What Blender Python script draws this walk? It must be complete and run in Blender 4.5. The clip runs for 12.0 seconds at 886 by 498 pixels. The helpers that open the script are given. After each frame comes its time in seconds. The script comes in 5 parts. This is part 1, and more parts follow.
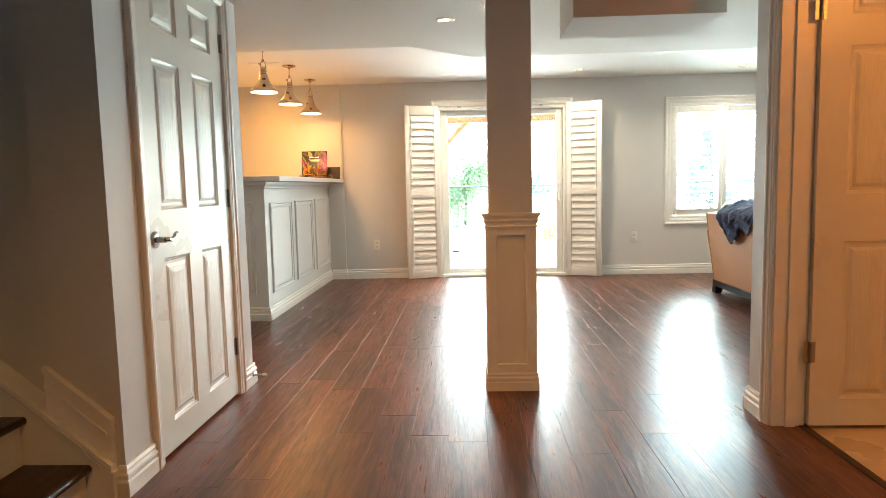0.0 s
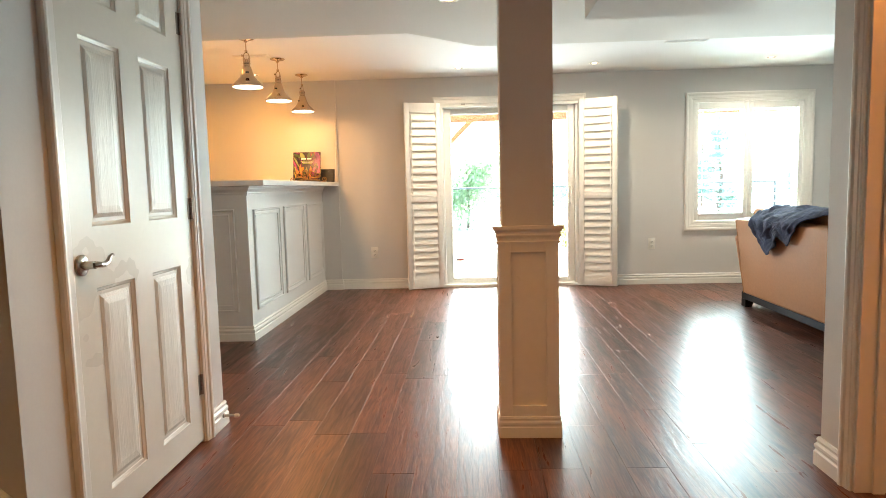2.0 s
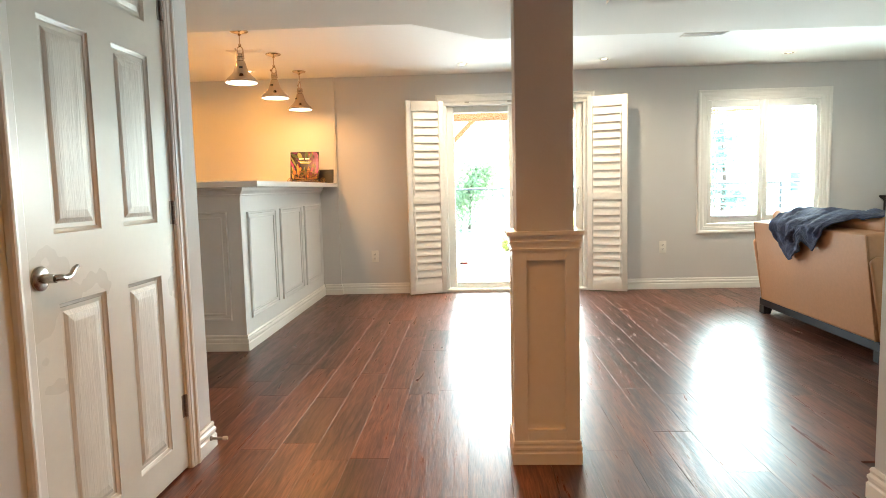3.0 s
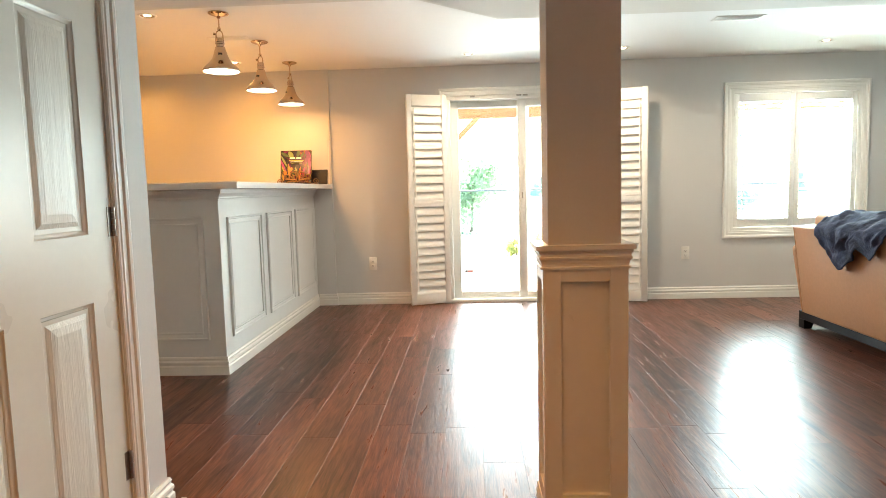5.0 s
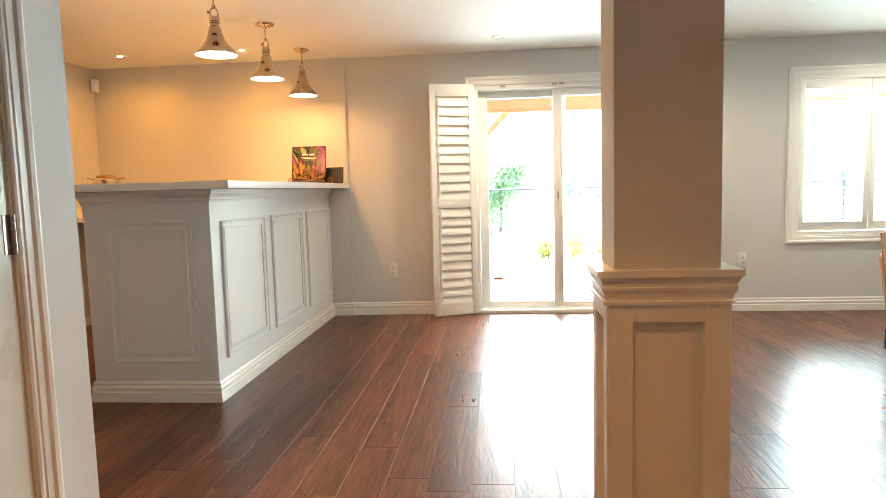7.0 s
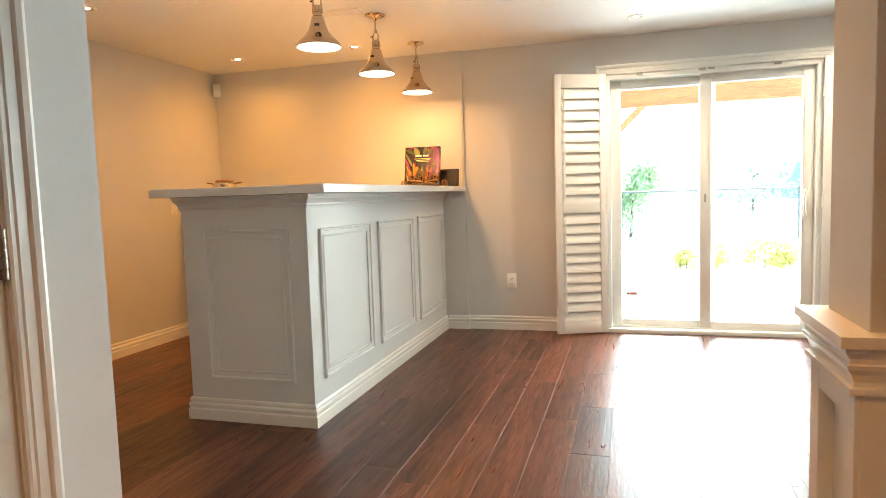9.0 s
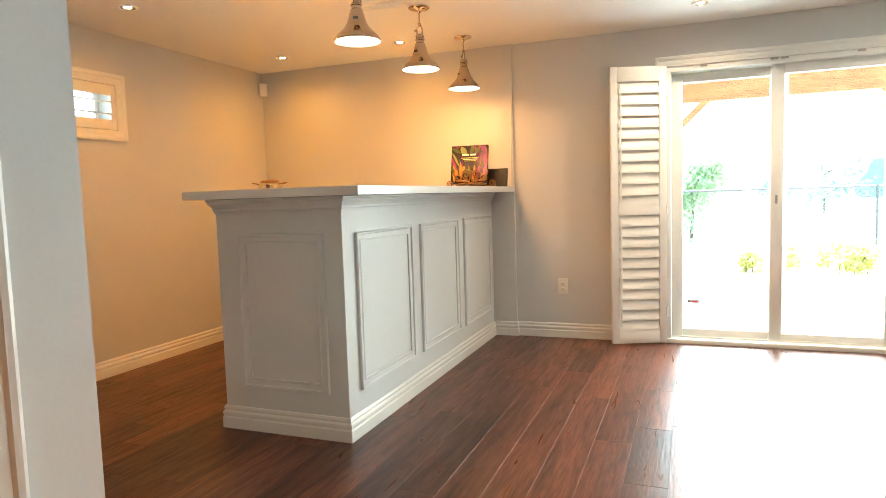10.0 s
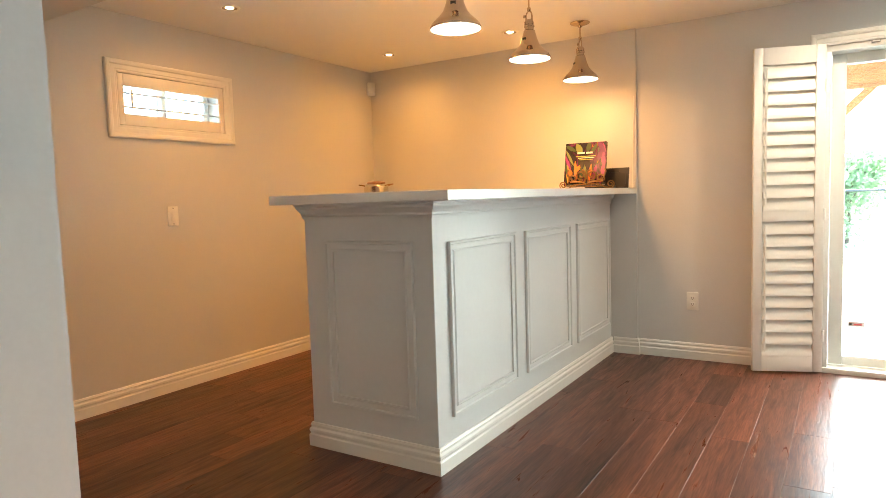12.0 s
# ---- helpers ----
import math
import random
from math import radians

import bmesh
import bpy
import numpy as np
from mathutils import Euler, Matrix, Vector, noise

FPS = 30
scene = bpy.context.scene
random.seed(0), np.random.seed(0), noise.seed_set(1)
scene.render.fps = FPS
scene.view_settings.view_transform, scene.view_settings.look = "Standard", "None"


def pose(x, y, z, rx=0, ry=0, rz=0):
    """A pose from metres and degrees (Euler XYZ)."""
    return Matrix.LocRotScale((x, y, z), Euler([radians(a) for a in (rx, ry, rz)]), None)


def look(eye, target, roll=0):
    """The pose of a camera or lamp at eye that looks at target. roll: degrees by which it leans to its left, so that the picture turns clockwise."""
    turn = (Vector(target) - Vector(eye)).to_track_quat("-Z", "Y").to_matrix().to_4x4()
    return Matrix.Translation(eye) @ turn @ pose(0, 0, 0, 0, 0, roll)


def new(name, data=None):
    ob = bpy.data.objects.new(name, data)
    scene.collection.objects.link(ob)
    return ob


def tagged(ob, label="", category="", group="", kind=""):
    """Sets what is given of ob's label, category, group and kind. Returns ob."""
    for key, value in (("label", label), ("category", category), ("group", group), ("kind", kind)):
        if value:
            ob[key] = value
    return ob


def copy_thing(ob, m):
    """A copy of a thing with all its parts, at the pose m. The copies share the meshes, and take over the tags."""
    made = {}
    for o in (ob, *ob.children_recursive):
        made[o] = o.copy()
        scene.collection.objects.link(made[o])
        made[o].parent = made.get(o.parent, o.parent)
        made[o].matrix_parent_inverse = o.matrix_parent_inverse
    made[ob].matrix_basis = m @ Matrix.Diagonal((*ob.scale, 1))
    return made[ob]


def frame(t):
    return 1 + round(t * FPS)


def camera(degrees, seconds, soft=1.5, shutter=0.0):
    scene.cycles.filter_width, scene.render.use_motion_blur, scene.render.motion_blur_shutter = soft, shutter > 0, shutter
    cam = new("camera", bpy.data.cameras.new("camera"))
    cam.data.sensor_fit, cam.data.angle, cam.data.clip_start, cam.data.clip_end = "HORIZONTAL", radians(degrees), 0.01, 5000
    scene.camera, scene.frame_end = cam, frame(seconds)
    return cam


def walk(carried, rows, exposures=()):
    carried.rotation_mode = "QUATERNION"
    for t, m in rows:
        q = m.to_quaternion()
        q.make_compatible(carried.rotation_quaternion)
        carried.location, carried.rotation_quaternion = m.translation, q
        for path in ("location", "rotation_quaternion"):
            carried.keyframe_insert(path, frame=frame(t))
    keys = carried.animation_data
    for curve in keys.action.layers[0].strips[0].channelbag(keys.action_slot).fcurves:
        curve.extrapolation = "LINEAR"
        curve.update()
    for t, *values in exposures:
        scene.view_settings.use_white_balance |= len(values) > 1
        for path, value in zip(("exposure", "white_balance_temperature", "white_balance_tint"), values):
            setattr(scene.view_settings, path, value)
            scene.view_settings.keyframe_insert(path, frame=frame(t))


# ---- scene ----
EXPOSURE, KELVIN, TINT = 4.60, 6380, 9
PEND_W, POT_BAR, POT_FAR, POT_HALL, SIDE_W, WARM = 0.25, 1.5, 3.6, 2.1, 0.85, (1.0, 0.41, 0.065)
HALOGEN = (1.0, 0.79, 0.55)   # the clearer bulbs away from the bar
cam = camera(69.8, 12.0, soft=0.5)
PATH = [
    (0, (0.086, 0.303, 1.045), (-0.002, 2.291, 0.85), -1.3),
    (0.5, (0.087, 0.44, 1.05), (-0.002, 2.428, 0.856), -1.3),
    (1, (0.086, 0.563, 1.057), (-0.005, 2.552, 0.863), -1.4),
    (1.5, (0.081, 0.693, 1.065), (-0.014, 2.682, 0.871), -1.4),
    (2, (0.058, 0.829, 1.075), (-0.037, 2.818, 0.882), -1.4),
    (2.5, (0.034, 0.957, 1.08), (-0.061, 2.945, 0.89), -1.4),
    (3, (0.013, 1.077, 1.078), (-0.081, 3.065, 0.888), -1.4),
    (5, (-0.045, 1.589, 1.081), (-0.139, 3.578, 0.895), -1.5),
    (5.5, (-0.051, 1.726, 1.089), (-0.147, 3.715, 0.903), -1.5),
    (6, (-0.053, 1.856, 1.088), (-0.157, 3.844, 0.902), -1.6),
    (6.5, (-0.052, 2.004, 1.087), (-0.179, 3.991, 0.899), -1.6),
    (8.5, (-0.082, 2.513, 1.078), (-0.553, 4.449, 0.907), -1.7),
    (9, (-0.096, 2.624, 1.088), (-0.661, 4.535, 0.921), -1.8),
    (9.5, (-0.098, 2.727, 1.099), (-0.749, 4.611, 0.93), -1.8),
    (10, (-0.107, 2.833, 1.102), (-0.832, 4.689, 0.936), -1.8),
    (10.5, (-0.111, 2.93, 1.11), (-0.921, 4.751, 0.946), -1.8),
    (11, (-0.114, 3.022, 1.119), (-1.016, 4.8, 0.956), -1.8),
    (11.5, (-0.133, 3.104, 1.122), (-1.118, 4.837, 0.96), -1.8),
    (12, (-0.167, 3.182, 1.125), (-1.23, 4.868, 0.967), -1.8),
]
walk(cam, [(t, look(eye, target, roll)) for t, eye, target, roll in PATH], exposures=[(0.0, EXPOSURE, KELVIN, TINT)])

# ---- world, sun ----
world = bpy.data.worlds.new("sky")
scene.world = world
world.use_nodes = True
wn = world.node_tree
wn.nodes.clear()
sky = wn.nodes.new("ShaderNodeTexSky")
sky.sky_type = "NISHITA"
sky.sun_disc = False
sky.sun_elevation, sky.sun_rotation = radians(42), radians(20)
sky.air_density, sky.dust_density = 1.0, 2.5
bg = wn.nodes.new("ShaderNodeBackground")
bg.inputs["Strength"].default_value = 0.15
wo = wn.nodes.new("ShaderNodeOutputWorld")
wn.links.new(sky.outputs[0], bg.inputs[0])
wn.links.new(bg.outputs[0], wo.inputs[0])

sun_data = bpy.data.lights.new("sun", "SUN")
sun_data.energy, sun_data.angle, sun_data.color = 3.0, radians(10), (1.0, 0.97, 0.92)
sun = new("sun", sun_data)
sun.matrix_world = look((5.1, 25.0, 13.4), (0, 11, 0))


def window_light(name, m, width, height, watts):
    """The sky's light in a window opening."""
    data = bpy.data.lights.new(name, "AREA")
    data.shape, data.size, data.size_y, data.energy, data.color = "RECTANGLE", width, height, watts, DAYLIGHT
    new(name, data).matrix_world = m


DAYLIGHT = (0.74, 0.96, 1.0)
window_light("patio_daylight", look((0.459, 8.36, 1.0), (0.459, 0, -3.0)), 1.40, 1.78, 3.8)
window_light("window_daylight", look((2.927, 8.06, 1.27), (2.927, 0, -1.4)), 1.14, 1.26, 15.5)


# ---- helpers of this scene ----
def thing(name, loc=(0, 0, 0), label="", category="", group="", kind="", rz=0.0):
    ob = new(name)
    ob.empty_display_size = 0.1
    ob.matrix_basis = pose(*loc, 0, 0, rz)
    return tagged(ob, label, category, group, kind)


def part(name, bm, material, parent=None, label="", smooth=False, kind="", category=""):
    """Links a bmesh as one mesh object."""
    bmesh.ops.recalc_face_normals(bm, faces=bm.faces[:])
    me = bpy.data.meshes.new(name)
    bm.to_mesh(me)
    bm.free()
    if smooth:
        me.polygons.foreach_set("use_smooth", [True] * len(me.polygons))
        if smooth != "all":
            me.set_sharp_from_angle(angle=radians(35))
    me.materials.append(material)
    ob = new(name, me)
    if parent is not None:
        ob.parent = parent
    return tagged(ob, label, category, "", kind)


def box(bm, x0, x1, y0, y1, z0, z1, bevel=0.0, seg=2, m=None):
    vs = [bm.verts.new((x, y, z)) for z in (z0, z1) for y in (y0, y1) for x in (x0, x1)]
    fs = [bm.faces.new([vs[i] for i in q]) for q in
          ((0, 2, 3, 1), (4, 5, 7, 6), (0, 1, 5, 4), (2, 6, 7, 3), (0, 4, 6, 2), (1, 3, 7, 5))]
    if m is not None:
        bmesh.ops.transform(bm, matrix=m, verts=vs)
    if bevel:
        es = list({e for f in fs for e in f.edges})
        bmesh.ops.bevel(bm, geom=es, offset=bevel, segments=seg, profile=0.5, affect="EDGES", clamp_overlap=True)
    return vs


def boxes(*dims, bevel=0.0):
    bm = bmesh.new()
    for d in dims:
        box(bm, *d, bevel=bevel)
    return bm


def lathe(bm, profile, seg=24, m=None):
    """Turns (r, z) points about the z axis."""
    rings, made = [], []
    for r, z in profile:
        if r < 1e-5:
            rings.append([bm.verts.new((0, 0, z))])
        else:
            rings.append([bm.verts.new((r * math.cos(2 * math.pi * k / seg), r * math.sin(2 * math.pi * k / seg), z)) for k in range(seg)])
        made += rings[-1]
    for a, b in zip(rings, rings[1:]):
        for k in range(seg):
            j = (k + 1) % seg
            if len(a) == 1 and len(b) == 1:
                continue
            if len(a) == 1:
                bm.faces.new((a[0], b[j], b[k]))
            elif len(b) == 1:
                bm.faces.new((a[k], a[j], b[0]))
            else:
                bm.faces.new((a[k], a[j], b[j], b[k]))
    if m is not None:
        bmesh.ops.transform(bm, matrix=m, verts=made)


def tube(bm, pts, r, seg=8):
    """A round bar along points; r may be a number or one radius a point."""
    pts = [Vector(p) for p in pts]
    rs = [r] * len(pts) if isinstance(r, (int, float)) else r
    rings, side = [], None
    for i, p in enumerate(pts):
        d = (pts[min(i + 1, len(pts) - 1)] - pts[max(i - 1, 0)]).normalized()
        if side is None:
            side = d.orthogonal().normalized()
        side = (side - d * side.dot(d)).normalized()
        up = d.cross(side)
        rings.append([bm.verts.new(p + (side * math.cos(2 * math.pi * k / seg) + up * math.sin(2 * math.pi * k / seg)) * rs[i]) for k in range(seg)])
    for a, b in zip(rings, rings[1:]):
        for k in range(seg):
            j = (k + 1) % seg
            bm.faces.new((a[k], a[j], b[j], b[k]))
    bm.faces.new(rings[0][::-1])
    bm.faces.new(rings[-1])


def moulding(bm, pts, profile, place, closed=True):
    """A mitred moulding along flat points (counter-clockwise: offsets go outward). profile: (offset, height); place maps (u, v, height)."""
    n, rows = len(pts), []
    for i, p in enumerate(pts):
        p = Vector(p)
        a = Vector(pts[i - 1]) if closed or i else None
        b = Vector(pts[(i + 1) % n]) if closed or i < n - 1 else None
        ns = []
        if a is not None:
            d = (p - a).normalized()
            ns.append(Vector((d.y, -d.x)))
        if b is not None:
            d = (b - p).normalized()
            ns.append(Vector((d.y, -d.x)))
        mit = ns[0] if len(ns) == 1 else (ns[0] + ns[1]) / (1 + ns[0].dot(ns[1]))
        rows.append([bm.verts.new(place(p.x + mit.x * o, p.y + mit.y * o, h)) for o, h in profile])
    last = n if closed else n - 1
    for i in range(last):
        a, b = rows[i], rows[(i + 1) % n]
        for k in range(len(profile) - 1):
            bm.faces.new((a[k], a[k + 1], b[k + 1], b[k]))
    if not closed:
        bm.faces.new(rows[0])
        bm.faces.new(rows[-1][::-1])


def rect(u0, u1, v0, v1):
    return [(u0, v0), (u1, v0), (u1, v1), (u0, v1)]


# ---- materials ----
def material(name, colour, rough=0.5, metal=0.0, vary=0.08, grain=30.0, bump=0.0, bump_scale=60.0, coat=0.0, stain=2.0, spec=0.5, coords="Object"):
    """Principled surface whose colour and gloss vary at two scales, with fine relief."""
    ma = bpy.data.materials.new(name)
    ma.use_nodes = True
    nt = ma.node_tree
    b = nt.nodes["Principled BSDF"]
    tc = nt.nodes.new("ShaderNodeTexCoord")
    n1, n2 = nt.nodes.new("ShaderNodeTexNoise"), nt.nodes.new("ShaderNodeTexNoise")
    n1.inputs["Scale"].default_value, n2.inputs["Scale"].default_value = grain, stain
    n1.inputs["Detail"].default_value = n2.inputs["Detail"].default_value = 4
    add = nt.nodes.new("ShaderNodeMath")
    add.operation = "ADD"
    ramp = nt.nodes.new("ShaderNodeMapRange")
    ramp.inputs[1].default_value, ramp.inputs[2].default_value = 0.6, 1.4
    ramp.inputs[3].default_value, ramp.inputs[4].default_value = 1 - vary, 1 + vary
    mix = nt.nodes.new("ShaderNodeMix")
    mix.data_type, mix.blend_type = "RGBA", "MULTIPLY"
    mix.inputs[0].default_value = 1.0
    mix.inputs[6].default_value = (*colour, 1)
    for n in (n1, n2):
        nt.links.new(tc.outputs[coords], n.inputs["Vector"])
    nt.links.new(n1.outputs[0], add.inputs[0])
    nt.links.new(n2.outputs[0], add.inputs[1])
    nt.links.new(add.outputs[0], ramp.inputs[0])
    nt.links.new(ramp.outputs[0], mix.inputs[7])
    nt.links.new(mix.outputs[2], b.inputs["Base Color"])
    rr = nt.nodes.new("ShaderNodeMapRange")
    rr.inputs[1].default_value, rr.inputs[2].default_value = 0.3, 0.7
    rr.inputs[3].default_value, rr.inputs[4].default_value = max(rough * 0.85, 0.02), min(rough * 1.15, 1)
    nt.links.new(n2.outputs[0], rr.inputs[0])
    nt.links.new(rr.outputs[0], b.inputs["Roughness"])
    b.inputs["Metallic"].default_value = metal
    b.inputs["Specular IOR Level"].default_value = spec
    b.inputs["Coat Weight"].default_value = coat
    if bump:
        n3, bp = nt.nodes.new("ShaderNodeTexNoise"), nt.nodes.new("ShaderNodeBump")
        n3.inputs["Scale"].default_value, n3.inputs["Detail"].default_value = bump_scale, 3
        bp.inputs["Strength"].default_value, bp.inputs["Distance"].default_value = bump, 0.004
        nt.links.new(tc.outputs[coords], n3.inputs["Vector"])
        nt.links.new(n3.outputs[0], bp.inputs["Height"])
        nt.links.new(bp.outputs[0], b.inputs["Normal"])
    return ma


def glow(name, colour, strength):
    ma = bpy.data.materials.new(name)
    ma.use_nodes = True
    b = ma.node_tree.nodes["Principled BSDF"]
    b.inputs["Base Color"].default_value = (0.8, 0.8, 0.8, 1)
    b.inputs["Emission Color"].default_value = (*colour, 1)
    b.inputs["Emission Strength"].default_value = strength
    return ma


def glass(name, tint=(0.95, 0.98, 0.97)):
    """A thin clear pane: see-through, with a glossy reflection."""
    ma = bpy.data.materials.new(name)
    ma.use_nodes = True
    nt = ma.node_tree
    nt.nodes.clear()
    out, mix = nt.nodes.new("ShaderNodeOutputMaterial"), nt.nodes.new("ShaderNodeMixShader")
    tr, gl, fr = nt.nodes.new("ShaderNodeBsdfTransparent"), nt.nodes.new("ShaderNodeBsdfGlossy"), nt.nodes.new("ShaderNodeFresnel")
    tr.inputs[0].default_value = (*tint, 1)
    gl.inputs["Roughness"].default_value = 0.02
    fr.inputs[0].default_value = 1.45
    nt.links.new(fr.outputs[0], mix.inputs[0])
    nt.links.new(tr.outputs[0], mix.inputs[1])
    nt.links.new(gl.outputs[0], mix.inputs[2])
    nt.links.new(mix.outputs[0], out.inputs[0])
    return ma


def wood(name, dark, light, rough, per_piece, along="Y", bump=0.35, spec=0.5, scale=1.0, pieces=0.35, grain=0.45, ridges=0.0):
    """Planed and oiled timber with streaks along its length; each piece differs."""
    ma = bpy.data.materials.new(name)
    ma.use_nodes = True
    nt = ma.node_tree
    L = nt.links.new
    b = nt.nodes["Principled BSDF"]
    tc, mp = nt.nodes.new("ShaderNodeTexCoord"), nt.nodes.new("ShaderNodeMapping")
    s = {"X": (1.2, 14, 14), "Y": (14, 1.2, 14), "Z": (14, 14, 1.2)}[along]
    mp.inputs["Scale"].default_value = [c * scale for c in s]
    if per_piece == "object":
        info = nt.nodes.new("ShaderNodeObjectInfo")
        rnd = info.outputs["Random"]
    else:
        info = nt.nodes.new("ShaderNodeNewGeometry")
        rnd = info.outputs["Random Per Island"]
    off = nt.nodes.new("ShaderNodeMath")
    off.operation, off.inputs[1].default_value = "MULTIPLY", 53.0
    L(rnd, off.inputs[0])
    shift = nt.nodes.new("ShaderNodeVectorMath")
    shift.operation = "ADD"
    L(tc.outputs["Object"], shift.inputs[0])
    L(off.outputs[0], shift.inputs[1])
    L(shift.outputs[0], mp.inputs["Vector"])
    n1, n2 = nt.nodes.new("ShaderNodeTexNoise"), nt.nodes.new("ShaderNodeTexNoise")
    n1.inputs["Scale"].default_value, n1.inputs["Detail"].default_value, n1.inputs["Roughness"].default_value = 2.2, 7, 0.65
    n1.inputs["Distortion"].default_value = 0.8
    n2.inputs["Scale"].default_value, n2.inputs["Detail"].default_value = 0.5, 2
    L(mp.outputs[0], n1.inputs["Vector"])
    L(mp.outputs[0], n2.inputs["Vector"])
    mixn = nt.nodes.new("ShaderNodeMath")
    mixn.operation = "ADD"
    half = nt.nodes.new("ShaderNodeMath")
    half.operation, half.inputs[1].default_value = "MULTIPLY", 0.7
    L(n2.outputs[0], half.inputs[0])
    L(n1.outputs[0], mixn.inputs[0])
    L(half.outputs[0], mixn.inputs[1])
    ramp = nt.nodes.new("ShaderNodeValToRGB")
    ramp.color_ramp.elements[0].position, ramp.color_ramp.elements[0].color = 0.55, (*dark, 1)
    ramp.color_ramp.elements[1].position, ramp.color_ramp.elements[1].color = 1.05 / 1.1, (*light, 1)
    L(mixn.outputs[0], ramp.inputs[0])
    tone = nt.nodes.new("ShaderNodeMapRange")
    tone.inputs[3].default_value, tone.inputs[4].default_value = 1 - pieces, 1 + pieces
    L(rnd, tone.inputs[0])
    mul = nt.nodes.new("ShaderNodeMix")
    mul.data_type, mul.blend_type = "RGBA", "MULTIPLY"
    mul.inputs[0].default_value = 1
    L(ramp.outputs[0], mul.inputs[6])
    L(tone.outputs[0], mul.inputs[7])
    mpf, nf = nt.nodes.new("ShaderNodeMapping"), nt.nodes.new("ShaderNodeTexNoise")
    mpf.inputs["Scale"].default_value = [c * 9 * scale if c > 2 else c * 5 * scale for c in s]
    nf.inputs["Scale"].default_value, nf.inputs["Detail"].default_value = 1.6, 2
    L(shift.outputs[0], mpf.inputs["Vector"])
    L(mpf.outputs[0], nf.inputs["Vector"])
    pore = nt.nodes.new("ShaderNodeMapRange")
    pore.inputs[1].default_value, pore.inputs[2].default_value = 0.36, 0.60
    pore.inputs[3].default_value, pore.inputs[4].default_value = 1 - grain, 1 + 0.25 * grain
    L(nf.outputs[0], pore.inputs[0])
    fine = nt.nodes.new("ShaderNodeMix")
    fine.data_type, fine.blend_type = "RGBA", "MULTIPLY"
    fine.inputs[0].default_value = 1
    L(mul.outputs[2], fine.inputs[6])
    L(pore.outputs[0], fine.inputs[7])
    L(fine.outputs[2], b.inputs["Base Color"])
    rr = nt.nodes.new("ShaderNodeMapRange")
    rr.inputs[1].default_value, rr.inputs[2].default_value = 0.3, 0.7
    rr.inputs[3].default_value, rr.inputs[4].default_value = rough * 1.22, rough * 0.80
    L(n1.outputs[0], rr.inputs[0])
    L(rr.outputs[0], b.inputs["Roughness"])
    b.inputs["Specular IOR Level"].default_value = spec
    # scraped relief: shallow hollows along the grain and the open pores
    mp2 = nt.nodes.new("ShaderNodeMapping")
    s2 = {"X": (2.5, 26, 26), "Y": (26, 2.5, 26), "Z": (26, 26, 2.5)}[along]
    mp2.inputs["Scale"].default_value = s2
    L(shift.outputs[0], mp2.inputs["Vector"])
    n3 = nt.nodes.new("ShaderNodeTexNoise")
    n3.inputs["Scale"].default_value, n3.inputs["Detail"].default_value = 1.0, 3
    n3.inputs["Distortion"].default_value = 1.2
    L(mp2.outputs[0], n3.inputs["Vector"])
    bp = nt.nodes.new("ShaderNodeBump")
    bp.inputs["Strength"].default_value, bp.inputs["Distance"].default_value = bump, 0.003
    L(n3.outputs[0], bp.inputs["Height"])
    # fine wavy ridges that break up the shine
    mp3, n4 = nt.nodes.new("ShaderNodeMapping"), nt.nodes.new("ShaderNodeTexNoise")
    mp3.inputs["Scale"].default_value = [c * (4.2 if c > 5 else 3.0) for c in s2]
    L(shift.outputs[0], mp3.inputs["Vector"])
    n4.inputs["Scale"].default_value, n4.inputs["Detail"].default_value, n4.inputs["Distortion"].default_value = 1.0, 2, 1.6
    L(mp3.outputs[0], n4.inputs["Vector"])
    bp2 = nt.nodes.new("ShaderNodeBump")
    bp2.inputs["Strength"].default_value, bp2.inputs["Distance"].default_value = bump * ridges, 0.0012
    L(n4.outputs[0], bp2.inputs["Height"])
    L(bp.outputs[0], bp2.inputs["Normal"])
    L(bp2.outputs[0], b.inputs["Normal"])
    return ma


PAINT = material("wall_paint", (0.62, 0.608, 0.585), 0.6, vary=0.03, grain=120, bump=0.025, bump_scale=220, stain=0.8)
WHITE = material("white_trim_paint", (0.80, 0.78, 0.725), 0.32, vary=0.025, grain=40, bump=0.03, bump_scale=30)
DOORWHITE = material("door_paint", (0.70, 0.675, 0.60), 0.30, vary=0.025, grain=40)
# ceiling paint made darker and creamier: the soffit's weaker light is in the colour
SOFFIT = material("soffit_dimmed_paint", (0.68, 0.655, 0.59), 0.85, vary=0.025, grain=90, bump=0.08, bump_scale=260)
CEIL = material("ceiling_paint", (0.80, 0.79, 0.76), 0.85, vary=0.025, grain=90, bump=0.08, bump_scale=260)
BARPAINT = material("bar_paint", (0.70, 0.71, 0.695), 0.55, vary=0.02, grain=40, bump=0.03, bump_scale=40)
QUARTZ = material("quartz_top", (0.80, 0.79, 0.75), 0.22, vary=0.04, grain=160)
FLOOR = wood("plank_wood", (0.021, 0.0094, 0.0084), (0.162, 0.060, 0.036), 0.32, "object", bump=0.40, spec=0.31, pieces=0.32, ridges=0.95, grain=0.35)
FLOOR_REST = wood("plank_wood_rest", (0.021, 0.0094, 0.0084), (0.162, 0.060, 0.036), 0.32, "island", bump=0.40, spec=0.31, pieces=0.32, ridges=0.95, grain=0.35)
TREAD = wood("tread_wood", (0.014, 0.007, 0.006), (0.05, 0.022, 0.016), 0.36, "object", along="Y", bump=0.1, spec=0.35)
SUB = material("joint_shadow", (0.06, 0.035, 0.025), 0.6)
